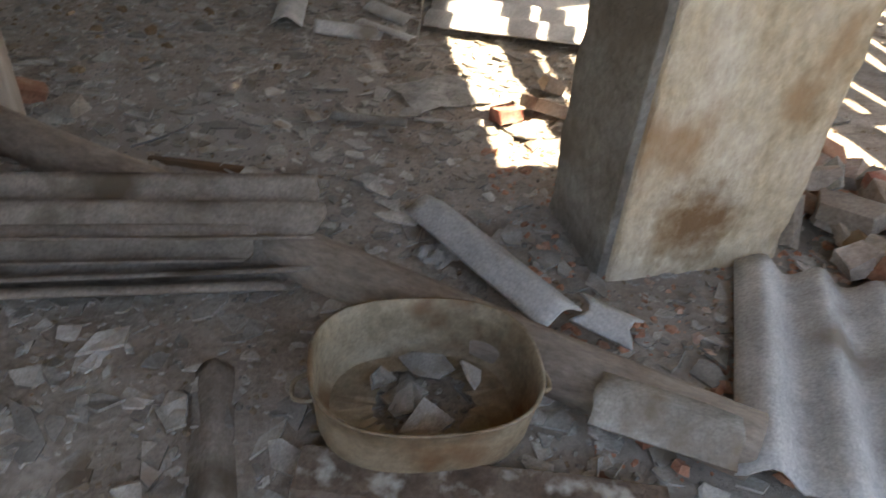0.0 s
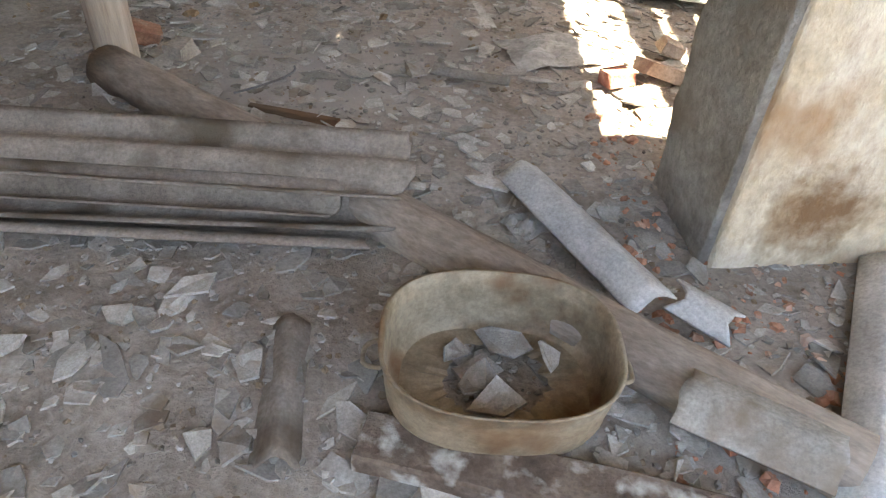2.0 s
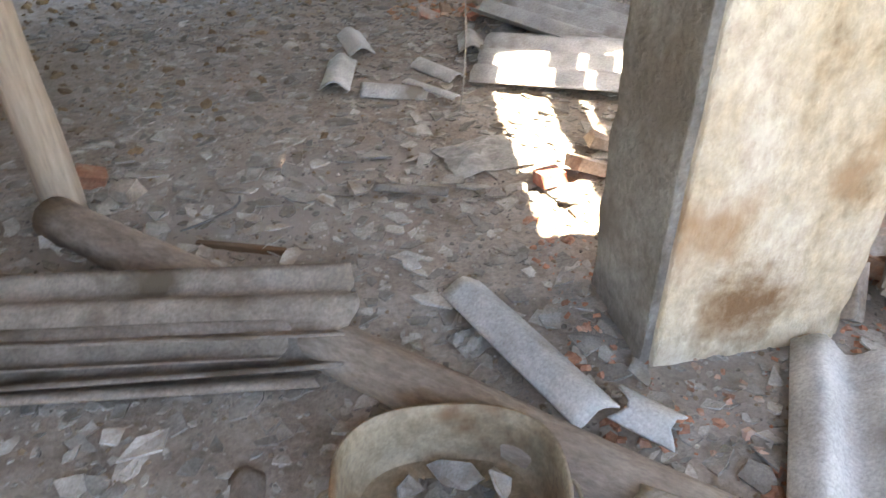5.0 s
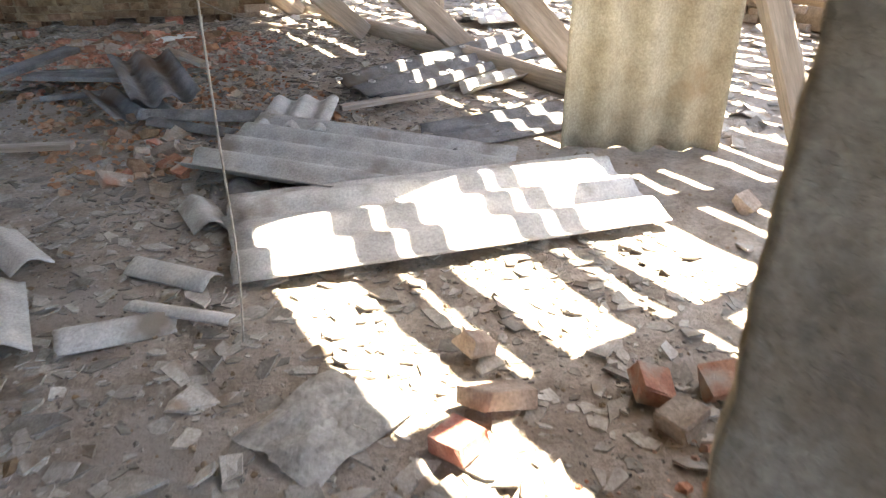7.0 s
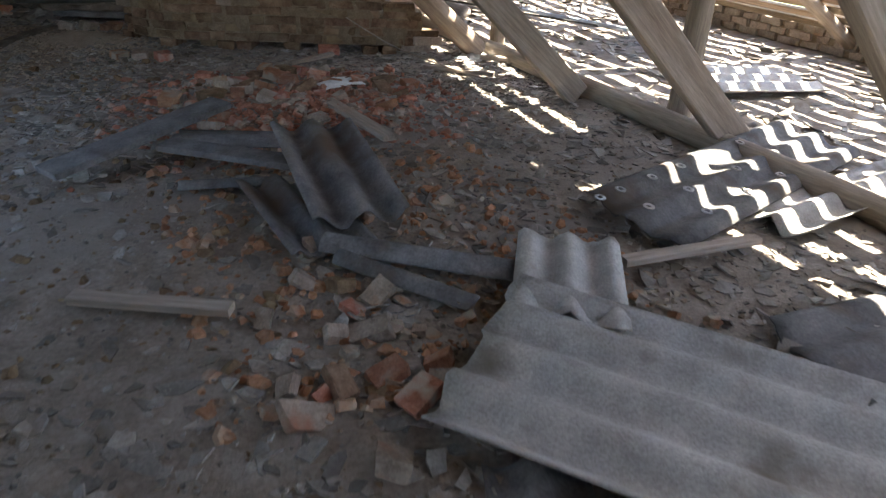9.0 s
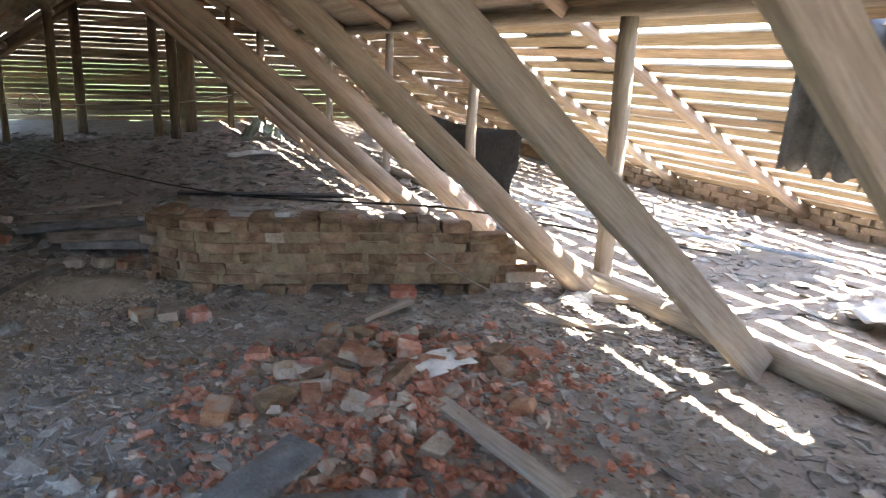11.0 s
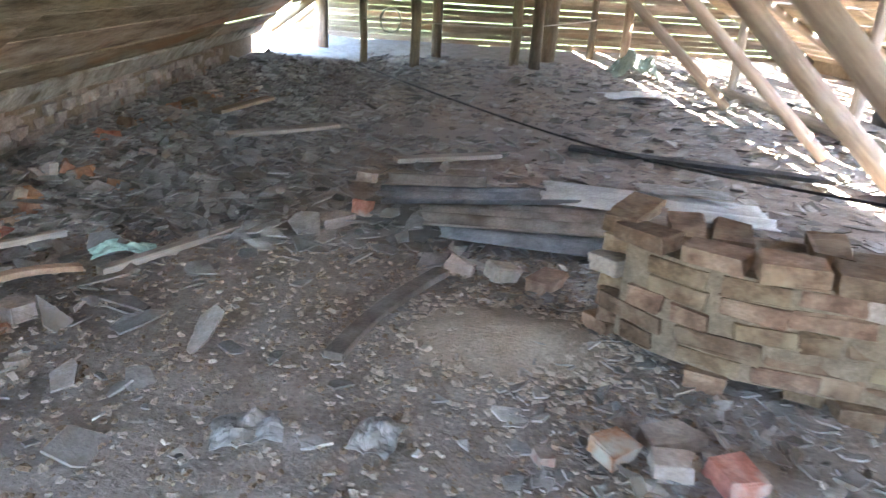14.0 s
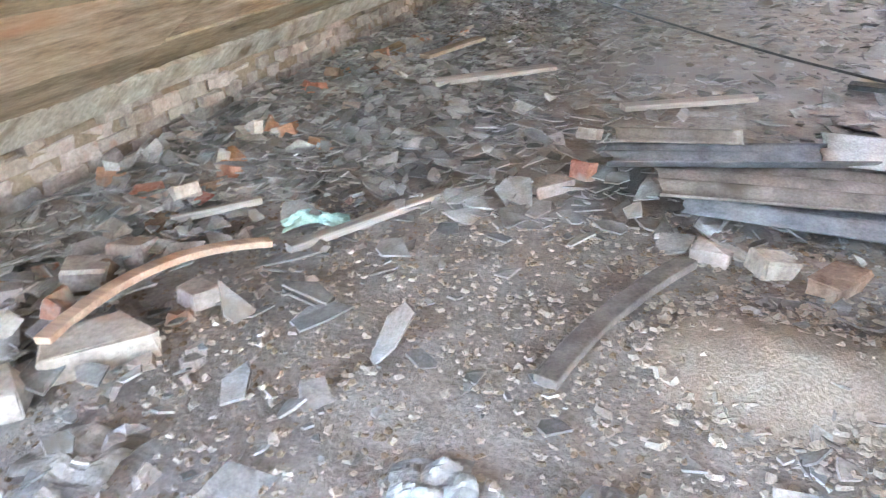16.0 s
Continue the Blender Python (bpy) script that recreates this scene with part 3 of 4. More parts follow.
for i, (u, v, r) in enumerate(((-4.12, 10.3, 0.05), (-3.42, 10.15, 0.065), (-3.13, 11.9, 0.08), (-1.95, 11.4, 0.075), (-1.68, 11.1, 0.085), (-1.35, 12.2, 0.15), (-0.41, 13.2, 0.06), (0.3, 13.6, 0.08), (-5.0, 12.4, 0.11))):
    beam("post", (u, v, -0.02), (u, v, min(roof_l(u), roof_r(u)) - 0.02), "log", r, r * 0.95, 50 + i, WOOD_OLD, "dark upright timber post at the far end", "post", group="far posts")

# the plastered chimney
def fallen(p):
    """Where the front plaster has dropped off and bare clay shows."""
    k = 0.5 * noise.noise(Vector((p.x * 22, 0.3, p.z * 22))) + 0.5 * noise.noise(Vector((p.x * 55, 4.3, p.z * 40)))
    low = math.exp(-((p.x + 0.04) ** 2 / 0.016 + (p.z - 0.17) ** 2 / 0.012))
    return k + low * 1.15 > 0.62


def build_chimney():
    ch = tagged(thing("chimney", -1.735, -5.025, 0, 7.0), "square chimney with crumbling yellow clay plaster and a grey cement side", "chimney")
    bm = bmesh.new()
    n, m = 28, 120
    hx, hy, H = 0.285, 0.195, 2.75
    rows = []
    for j in range(m + 1):
        z = H * j / m
        ring = []
        for s in range(4 * n):
            f, t = divmod(s, n)
            k = t / n * 2 - 1
            x, y = ((k, -1), (1, k), (-k, 1), (-1, -k))[f]
            e = 0.93 if t == 0 else 1.0
            p = Vector((x * hx * e, y * hy * e, z))
            d = 0.008 * noise.noise(p * 6) + 0.005 * noise.noise(p * 17)
            if f == 0 and fallen(p):
                d -= 0.005
            p += Vector((x, y, 0)) * d
            ring.append(bm.verts.new(p))
        rows.append(ring)
    for j in range(m):
        for s in range(4 * n):
            f = bm.faces.new((rows[j][s], rows[j][(s + 1) % (4 * n)], rows[j + 1][(s + 1) % (4 * n)], rows[j + 1][s]))
            f.smooth = True
            f.material_index = 1 if s // n == 3 else 0
    bm.faces.new(rows[m])
    me = from_bm("shaft", bm, PLASTER)
    me.materials.append(CEMENT)
    put("shaft", me, 0, 0, 0, parent=ch)


build_chimney()


# the low brick stub
def build_stub():
    st = tagged(thing("brick_stub", -2.64, 2.57, 0, -17.5), "low stub of sooty old brickwork with vent gaps at its foot", "brick wall")
    H = 0.066
    shapes = [brick_mesh(600 + i, (0.252, 0.24, 0.2)[i % 3], 0.12, 0.061, BRICK_OLD, 0.06 * (i % 3), 0.007) for i in range(9)]
    heads = [brick_mesh(620 + i, 0.122, 0.24, 0.061, BRICK_OLD, 0.05, 0.008) for i in range(5)]
    pale = [brick_mesh(640 + i, 0.122, 0.24, 0.061, BRICK_PALE, 0.05, 0.008) for i in range(3)]
    r = random.Random(9)
    L = 2.38
    back = lambda x: 0.9 * max(0.0, 0.5 - x) ** 2
    V, F = [], []
    xs = [0.06 + (L - 0.1) * i / 24 for i in range(25)]
    for x in xs:
        for y, z in ((0.005, 0.06), (0.005, 0.40), (0.42, 0.40), (0.42, 0.06)):
            V.append((x, y + back(x) + 0.006 * noise.noise(Vector((x * 9, y, z * 9))), z + 0.006 * noise.noise(Vector((x * 9, y * 5, 3))) - (0.13 if x > L - 0.5 and z > 0.2 else 0)))
    for i in range(24):
        for j in range(4):
            F.append((i * 4 + j, i * 4 + (j + 1) % 4, (i + 1) * 4 + (j + 1) % 4, (i + 1) * 4 + j))
    F += [(3, 2, 1, 0), (96, 97, 98, 99)]
    put("mortar_bed", mesh("mortar_bed", V, F, MORTAR), 0, 0, 0, parent=st)
    for c in range(7):
        x, i = (c % 2) * 0.12, 0
        end = L - (0.0 if c < 5 else 0.24 * (c - 4))
        while x < end - 0.08:
            turn = -math.degrees(math.atan(1.8 * max(0.0, 0.5 - x - 0.1)))
            if c == 0:
                if i % 2 == 0 or r.random() < 0.3:
                    put("brick", r.choice(heads), x + 0.06, 0.13 + back(x) + r.uniform(-0.06, 0.02), 0.0, turn + r.uniform(-14, 14), r.uniform(-4, 4), 0, parent=st)
                x += 0.125 + r.uniform(0, 0.05)
            elif r.random() < 0.25:
                put("brick", r.choice(heads if r.random() < 0.8 else pale), x + 0.062, 0.12 + back(x + 0.06) + r.uniform(-0.008, 0.006), c * H, turn + r.uniform(-3, 3), r.uniform(-2, 2), 0, parent=st)
                x += 0.13
            else:
                k = r.randrange(9)
                if r.random() > 0.04:
                    put("brick", shapes[k], x + 0.125, 0.062 + back(x + 0.125) + r.uniform(-0.009, 0.006), c * H + r.uniform(-0.003, 0.003), turn + r.uniform(-2.5, 2.5),
                        r.uniform(-2, 2), r.uniform(-1.5, 1.5), parent=st)
                x += (0.256, 0.244, 0.206)[k % 3]
            i += 1
    for c in range(1, 7):
        for k in range(2):
            put("brick", r.choice(shapes), 0.07 + r.uniform(-0.01, 0.01), 0.36 + k * 0.1, c * H, 75 + r.uniform(-5, 5), 0, 0, parent=st)
    x = 0.12
    while x < L - 0.55:
        put("brick", r.choice(heads + pale), x, 0.30 + back(x) + r.uniform(-0.03, 0.03), 0.375 + r.uniform(-0.006, 0.012), r.uniform(-8, 8), r.uniform(-3, 3), r.uniform(-3, 3), parent=st)
        x += 0.135 if r.random() < 0.7 else 0.3


build_stub()

# ---- roofing sheets ----
def sheet(name, label, mat, seed, length, waves, u, v, z, rz, rx=0, ry=0, pitch=0.15, amp=0.02, jag=0.02, sag=0.0, slant=0.0, group="", category="roofing sheet"):
    d = corrugated(seed, length, waves, pitch, amp, 0.007, jag, sag, slant=slant)
    return tagged(put(name, mesh(name, *d, mat, True), u, v, z, rz, rx, ry), label, category, group)


sheet("slate_sheet", "large pale grey corrugated roofing sheet lying in the sun", SLATE, 1, 1.62, 3.3, -1.39, -3.20, 0.072, -15.7, 4, 0, 0.2, 0.018, 0.012)
sheet("slate_sheet", "pale grey corrugated sheet fanned out beneath another", SLATE, 2, 1.36, 3.9, -1.44, -2.54, 0.062, -48, 0, 3, 0.2, 0.027, 0.015)
sheet("slate_sheet", "short broken grey corrugated sheet", SLATE, 3, 0.55, 2.5, -1.42, -1.79, 0.085, 57, 0, -2, 0.15, 0.02, 0.03)
sheet("dark_slate_sheet", "dark bent corrugated sheet with nail holes on the rubble", SLATE_DARK, 4, 0.90, 2.2, -1.92, -0.72, 0.14, -93, 0, 5, 0.18, 0.033, 0.03)
sheet("dark_slate_sheet", "dark broken corrugated sheet half under another", SLATE_DARK, 5, 0.68, 2.2, -2.12, -0.95, 0.05, -84, -4, 2, 0.16, 0.025, 0.03)
long_sheet = sheet("dark_slate_sheet", "long dark corrugated sheet with rings of nail washers", SLATE_DARK, 6, 1.9, 2.6, 0.0, -1.17, 0.075, 18, 6, 0, 0.2, 0.022, 0.03)
sheet("slate_sheet", "broken pale corrugated sheet in striped sun", SLATE, 7, 1.7, 1.7, 0.55, -1.47, 0.05, 10, -4, -1, 0.2, 0.025, 0.05)
sheet("dark_slate_sheet", "flat grey roofing sheet on the dirt", SLATE_DARK, 8, 1.25, 2.4, -0.32, -2.42, 0.03, -3, 1, 0, 0.18, 0.012, 0.04)
sheet("slate_sheet", "pale corrugated sheet lying by the posts in the sun", SLATE, 9, 1.0, 3.5, 1.70, 0.40, 0.06, -4, 2, 2, 0.2, 0.02, 0.02)
sheet("dark_slate_sheet", "flat dark scrap of roofing sheet on the brick rubble", SLATE_DARK, 14, 0.50, 1.4, -2.24, -0.03, 0.07, -12, 0, 2, 0.18, 0.012, 0.04)
sheet("hanging_sheet", "corrugated sheet standing on edge under the roof, warm light in its colour", SLATE_WARM_LIT, 10, 1.45, 3.9, -0.13, -3.02, 0.735, 55, 0, -90, 0.2, 0.025, 0.02)
for i, (v, z) in enumerate(((0.72, 1.36), (0.22, 1.33), (-0.25, 1.38))):
    sheet("hanging_sheet", "dark corrugated sheet hanging from the battens", SLATE_DARK, 11 + i, 0.85, 3.3, 0.78 + 0.02 * i, v, z, 2, 0, -86, 0.15, 0.022, 0.05, group="hanging sheets")
# dusty stack beside the pot
for i, (du, dv, z, rot, ln, w) in enumerate(((-0.10, -0.08, 0.035, 0, 1.4, 2.2), (-0.02, -0.08, 0.068, 1.0, 1.36, 2.0), (-0.14, -0.07, 0.10, -0.8, 1.3, 1.5), (0.0, -0.01, 0.132, -1.6, 1.36, 1.9))):
    sheet("dusty_slate_sheet", "dusty brown corrugated sheet in a stack on a beam", SLATE_DUSTY, 20 + i, ln, w, -3.43 + du, -5.06 + dv, z, 0.5 + rot, 5, 0,
          0.145, 0.021, 0.025, group="stacked dusty sheets")
sheet("slate_sheet", "pale blue-grey corrugated sheet beside the chimney", SLATE, 30, 0.78, 2.9, -1.57, -5.65, 0.055, 63, 0, 1, 0.15, 0.024, 0.012)
sheet("slate_strip", "narrow curved strip broken from a roofing sheet", SLATE, 31, 0.60, 0.9, -2.305, -5.205, 0.075, -63, 0, -2, 0.145, 0.018, 0.008)
sheet("ridge_tile", "dusty half-round ridge tile half sunk in dirt", SLATE_DUSTY, 32, 0.36, 0.9, -2.95, -5.70, 0.012, -84, 0, 0, 0.11, 0.02, 0.01)
sheet("slate_strip", "broken curved slate leaning on the floor beam", SHARD, 33, 0.29, 0.95, -2.05, -5.79, 0.10, -28, 14, 0, 0.145, 0.016, 0.01)
sheet("slate_strip", "cupped chip of pale slate", SLATE, 34, 0.15, 0.8, -2.05, -5.46, 0.06, -38, 0, 4, 0.145, 0.014, 0.025)
# stack behind the brick stub
for i, (u, v, z, rot, ln, w, m) in enumerate(((-2.55, 3.74, 0.04, -8, 1.1, 3.0, SLATE_DARK), (-2.62, 3.90, 0.075, 2, 1.2, 3.4, SLATE_DUSTY), (-2.92, 4.05, 0.12, 14, 1.0, 1.9, SLATE_DARK),
                                              (-3.15, 4.2, 0.16, 10, 0.55, 1.0, SLATE_DUSTY), (-1.95, 4.2, 0.09, -8, 1.2, 3.0, SLATE))):
    sheet("slate_sheet", "grey corrugated sheet in a sliding heap behind the bricks", m, 40 + i, ln, w, u, v, z, rot, -4, 2, 0.15, 0.02, 0.03, group="heaped sheets")
# half-round pieces and strips round the sunny sheet
# the dark one at (-2.02, -2.62) stands in for shade under the fan
for i, (u, v, z, rz, ln, w, m) in enumerate(((-2.91, -3.10, 0.04, 88, 0.48, 0.95, SLATE), (-2.84, -2.62, 0.035, 106, 0.34, 0.9, SLATE), (-2.62, -3.34, 0.025, -6, 0.33, 0.8, SLATE),
                                             (-2.40, -3.10, 0.03, -57, 0.34, 0.7, SLATE), (-2.45, -3.37, 0.025, -50, 0.36, 0.35, SLATE), (-2.20, -2.72, 0.05, 88, 0.30, 0.95, SLATE),
                                             (-2.12, -2.92, 0.04, 100, 0.2, 0.6, SLATE), (-2.57, -4.30, 0.010, -14, 0.28, 0.35, SHARD), (-2.02, -2.62, 0.03, 70, 0.35, 1.5, SLATE_DARK),
                                             (-1.82, -1.43, 0.06, -37, 0.72, 0.8, SLATE_DARK), (-1.92, -1.53, 0.03, -54, 0.55, 0.6, SLATE_DARK), (-2.33, -0.52, 0.03, -10, 0.45, 0.5, SLATE_DARK))):
    sheet("slate_strip", "curved broken strip of grey roofing sheet", m, 60 + i, ln, w, u, v, z, rz, 0, random.Random(i).uniform(-4, 4), 0.165, 0.022, 0.012, group="broken slate strips")


# ---- timber and planks on the floor ----
beam("floor_beam", (-3.80, -4.42, 0.035), (-1.86, -5.84, 0.04), "log", 0.078, 0.075, 61, WOOD_DUSTY, "dusty brown rounded beam lying across the dirt floor", "floor beam")
beam("floor_beam", (-2.78, -5.82, 0.0), (-2.10, -5.97, 0.0), "board", 0.11, 0.05, 62, LIMED, "short rotten beam crusted with lime", "floor beam")
for i, (p, q, w, m, lab) in enumerate((((-3.05, -0.26, 0.05), (-2.24, 0.21, 0.17), 0.16, SLATE_DARK, "dark grey ridge plank tilted on the rubble"),
                                       ((-2.56, -0.16, 0.10), (-2.03, -0.60, 0.11), 0.13, SLATE_DARK, "dark channel-shaped strip on the rubble"),
                                       ((-1.58, 0.56, 0.04), (-1.47, -0.22, 0.05), 0.085, WOOD_GREY, "pale broken stick in the brick rubble"),
                                       ((-4.44, 3.08, 0.02), (-4.0, 3.72, 0.02), 0.045, WOOD_GREY, "thin grey lath on the dirt"),
                                       ((-2.14, 5.69, 0.03), (-0.45, 5.08, 0.03), 0.12, BLACK, "long black iron channel on the floor"),
                                       ((-1.55, 1.62, 0.02), (-1.18, 1.80, 0.03), 0.04, WOOD_GREY, "short pale stick near the brick stub"),
                                       ((-0.05, 1.5, 0.03), (0.35, 1.25, 0.03), 0.07, WOOD_GREY, "broken pale board by the strut foot"),
                                       ((-0.6, 1.35, 0.02), (-0.2, 1.0, 0.02), 0.06, WOOD_GREY, "broken pale board on the dirt"),
                                       ((-3.29, -4.57, -0.016), (-2.99, -4.64, -0.016), 0.022, WOOD_OLD, "thin brown lath on the dirt"),
                                                                              ((-5.0, 3.2, 0.03), (-4.75, 3.45, 0.03), 0.03, WOOD_GREY, "thin stick on dark shards"),
                                       ((-1.14, -1.73, 0.05), (-0.50, -1.76, 0.05), 0.05, WOOD_GREY, "thin pale lath among the sheets"),
                                       ((-2.95, -1.30, 0.02), (-2.5, -1.55, 0.03), 0.06, WOOD_GREY, "weathered lath on the dirt"),
                                       ((-4.6, 5.4, 0.05), (-3.9, 5.9, 0.06), 0.12, WOOD_GREY, "weathered board on slate rubble"),
                                       ((-4.9, 6.2, 0.05), (-4.6, 6.8, 0.08), 0.10, WOOD_OLD, "dark board leaning on rubble"),
                                       ((-3.4, 5.0, 0.04), (-2.7, 5.3, 0.04), 0.09, WOOD_GREY, "pale board on the slate rubble"))):
    beam("plank", p, q, "board", w, 0.03, 70 + i, m, lab, "plank")


def curved_plank(name, pts, w, t, mat, label):
    V, F = [], []
    for i, p in enumerate(pts):
        a, b = Vector(pts[max(0, i - 1)]), Vector(pts[min(len(pts) - 1, i + 1)])
        d = (b - a).normalized()
        s = Vector((-d.y, d.x, 0)) * w / 2
        P = Vector(p)
        V += [P - s, P + s, P + s + Vector((0, 0, t)), P - s + Vector((0, 0, t))]
    for i in range(len(pts) - 1):
        for j in range(4):
            a, b = i * 4 + j, i * 4 + (j + 1) % 4
            F.append((a, b, b + 4, a + 4))
    F += [(3, 2, 1, 0), tuple(range(len(V) - 4, len(V)))]
    ob = put(name, mesh(name, V, F, mat), 0, 0, 0)
    bv = ob.modifiers.new("edge", "BEVEL")
    bv.width, bv.segments = 0.004, 2
    return tagged(ob, label, "plank")


def arc(a, b, c, n=10, z=0.0):
    return [((1 - k) ** 2 * a[0] + 2 * k * (1 - k) * b[0] + k * k * c[0], (1 - k) ** 2 * a[1] + 2 * k * (1 - k) * b[1] + k * k * c[1],
             z + (1 - k) ** 2 * a[2] + 2 * k * (1 - k) * b[2] + k * k * c[2]) for k in [i / n for i in range(n + 1)]]


curved_plank("curved_plank", arc((-4.77, 2.33, 0.085), (-4.84, 2.86, 0.10), (-4.53, 3.12, 0.02)), 0.05, 0.025, WOOD_ORANGE, "bent orange-brown strip of wood resting on bricks")
curved_plank("bent_strip", arc((-3.47, 2.54, 0.01), (-3.36, 2.92, 0.01), (-3.11, 3.26, 0.015)), 0.065, 0.03, SLATE_DUSTY, "bent dusty strip of tarred felt on the dirt")


# ---- the oval pot ----
def build_pot():
    pot = tagged(thing("oval_pot", -2.53, -5.68, 0.02, 0, 0, 1), "oval beige enamel pot with rusted-out bottom on the rubble", "pot")
    n = 56
    A, B, H = 0.228, 0.185, 0.145

    def ring(k, z, bm, e=2.6):
        out = []
        for i in range(n):
            t = 2 * math.pi * i / n
            c, s = math.cos(t), math.sin(t)
            out.append(bm.verts.new((math.copysign(abs(c) ** (2 / e), c) * A * k, math.copysign(abs(s) ** (2 / e), s) * B * k, z)))
        return out

    bm = bmesh.new()
    prof = [(0.86, 0.0), (0.92, 0.012), (0.955, 0.04), (0.985, 0.11), (1.0, H), (1.018, H + 0.002), (1.02, H + 0.007), (0.985, H + 0.006), (0.965, 0.10), (0.935, 0.045),
            (0.90, 0.016), (0.84, 0.008)]
    rs = [ring(k, z, bm) for k, z in prof]
    for a, b in zip(rs, rs[1:]):
        for i in range(n):
            bm.faces.new((a[i], a[(i + 1) % n], b[(i + 1) % n], b[i])).smooth = True
    put("body", from_bm("body", bm, ENAMEL), 0, 0, 0, parent=pot)
    bm = bmesh.new()
    r = random.Random(3)
    outer = ring(0.845, 0.008, bm)
    inner = []
    for i in range(n):
        t = 2 * math.pi * i / n
        k = 0.48 + 0.16 * noise.noise(Vector((math.cos(t) * 1.6, math.sin(t) * 1.6, 5))) + r.uniform(-0.05, 0.05)
        inner.append(bm.verts.new((math.cos(t) * A * k, math.sin(t) * B * k + 0.01, 0.01 + r.uniform(-0.004, 0.004))))
    for i in range(n):
        bm.faces.new((outer[i], outer[(i + 1) % n], inner[(i + 1) % n], inner[i]))
    tagged(put("bottom", from_bm("bottom", bm, ENAMEL), 0, 0, 0, parent=pot), "rusted bottom with a ragged hole")
    for s in (-1, 1):
        pts = [(s * A * 0.98, -0.035, 0.085), (s * (A + 0.03), -0.033, 0.08), (s * (A + 0.037), 0.0, 0.075), (s * (A + 0.03), 0.033, 0.08), (s * A * 0.98, 0.035, 0.085)]
        tube("handle", pts, 0.005, ENAMEL, parent=pot)


build_pot()
for i, (u, v, z, rz, rx, s) in enumerate(((-2.62, -5.62, 0.05, 70, 40, 0.5), (-2.51, -5.59, 0.06, -20, 30, 0.6), (-2.53, -5.74, 0.04, 10, 8, 0.75), (-2.42, -5.62, 0.05, 100, 30, 0.5), (-2.56, -5.68, 0.035, 10, 5, 0.6))):
    q = random.Random(840 + i)
    ob = put("slate_shard", mesh("slate_shard", *shard_data(q, 0.07, 0.006, 1.3, 0.3), SHARD), u, v, z, rz, rx)
    ob.scale = (s, s, 1)
    tagged(ob, "broken slate shard lying inside the oval pot", "slate shard", "shards in the pot")


# ---- bricks and lumps that can be counted ----
def brick_at(u, v, z, rz, rx=0, ry=0, kind=0, label="broken red brick lying in the rubble", group="rubble bricks", size=1.0):
    ob = put("brick", LOOSE[kind % len(LOOSE)], u, v, z, rz, rx, ry)
    ob.scale = (size, size, size)
    return tagged(ob, label, "brick", group)


LOOSE = [brick_mesh(700 + i, (0.25, 0.16, 0.12, 0.19, 0.14, 0.22)[i % 6], 0.115, 0.065, (BRICK_PALE, BRICK, BRICK_PALE, BRICK, BRICK_PALE, BRICK_OLD)[i % 6], 0.35, 0.007) for i in range(12)]
for (u, v, rz, ry, k) in ((-3.78, -4.13, 20, 20, 1), (-3.61, -4.24, -10, 5, 2)):
    brick_at(u, v, ground(u, v), rz, 0, ry, k, "orange brick end beside the log post", "bricks by the post", 0.85)
r = random.Random(21)
for i in range(75):                                             # heap before the stub
    u, v = -1.72 + r.gauss(0, 0.42), 0.85 + r.gauss(0, 0.36)
    brick_at(u, v, ground(u, v) - 0.005, r.uniform(0, 360), r.gauss(0, 14), r.gauss(0, 14), r.randrange(12), size=r.uniform(0.35, 0.8))
for i in range(34):                                              # heap beside the chimney
    u, v = -1.08 + r.gauss(0, 0.16), -5.08 + r.gauss(0, 0.2)
    brick_at(u, v, 0.02 + 0.10 * r.random() * math.exp(-((u + 1.0) ** 2) / 0.1), r.uniform(0, 360), r.gauss(0, 20), r.gauss(0, 20), r.randrange(12),
             "pale red brick in a heap beside the chimney", "bricks by the chimney", 0.95)
for i in range(26):                                              # near the dark sheets
    u, v = -2.15 + r.gauss(0, 0.2), -1.75 + r.gauss(0, 0.22)
    brick_at(u, v, ground(u, v), r.uniform(0, 360), r.gauss(0, 18), r.gauss(0, 18), r.randrange(12), size=r.uniform(0.35, 0.8))
for i in range(46):                                              # along the parapet
    u, v = -5.3 + abs(r.gauss(0, 0.25)), r.uniform(1.8, 8.0)
    brick_at(u, v, ground(u, v), r.uniform(0, 360), r.gauss(0, 15), r.gauss(0, 15), r.randrange(12), "dusty brick fallen from the parapet", "bricks by the parapet", r.uniform(0.6, 1.0))
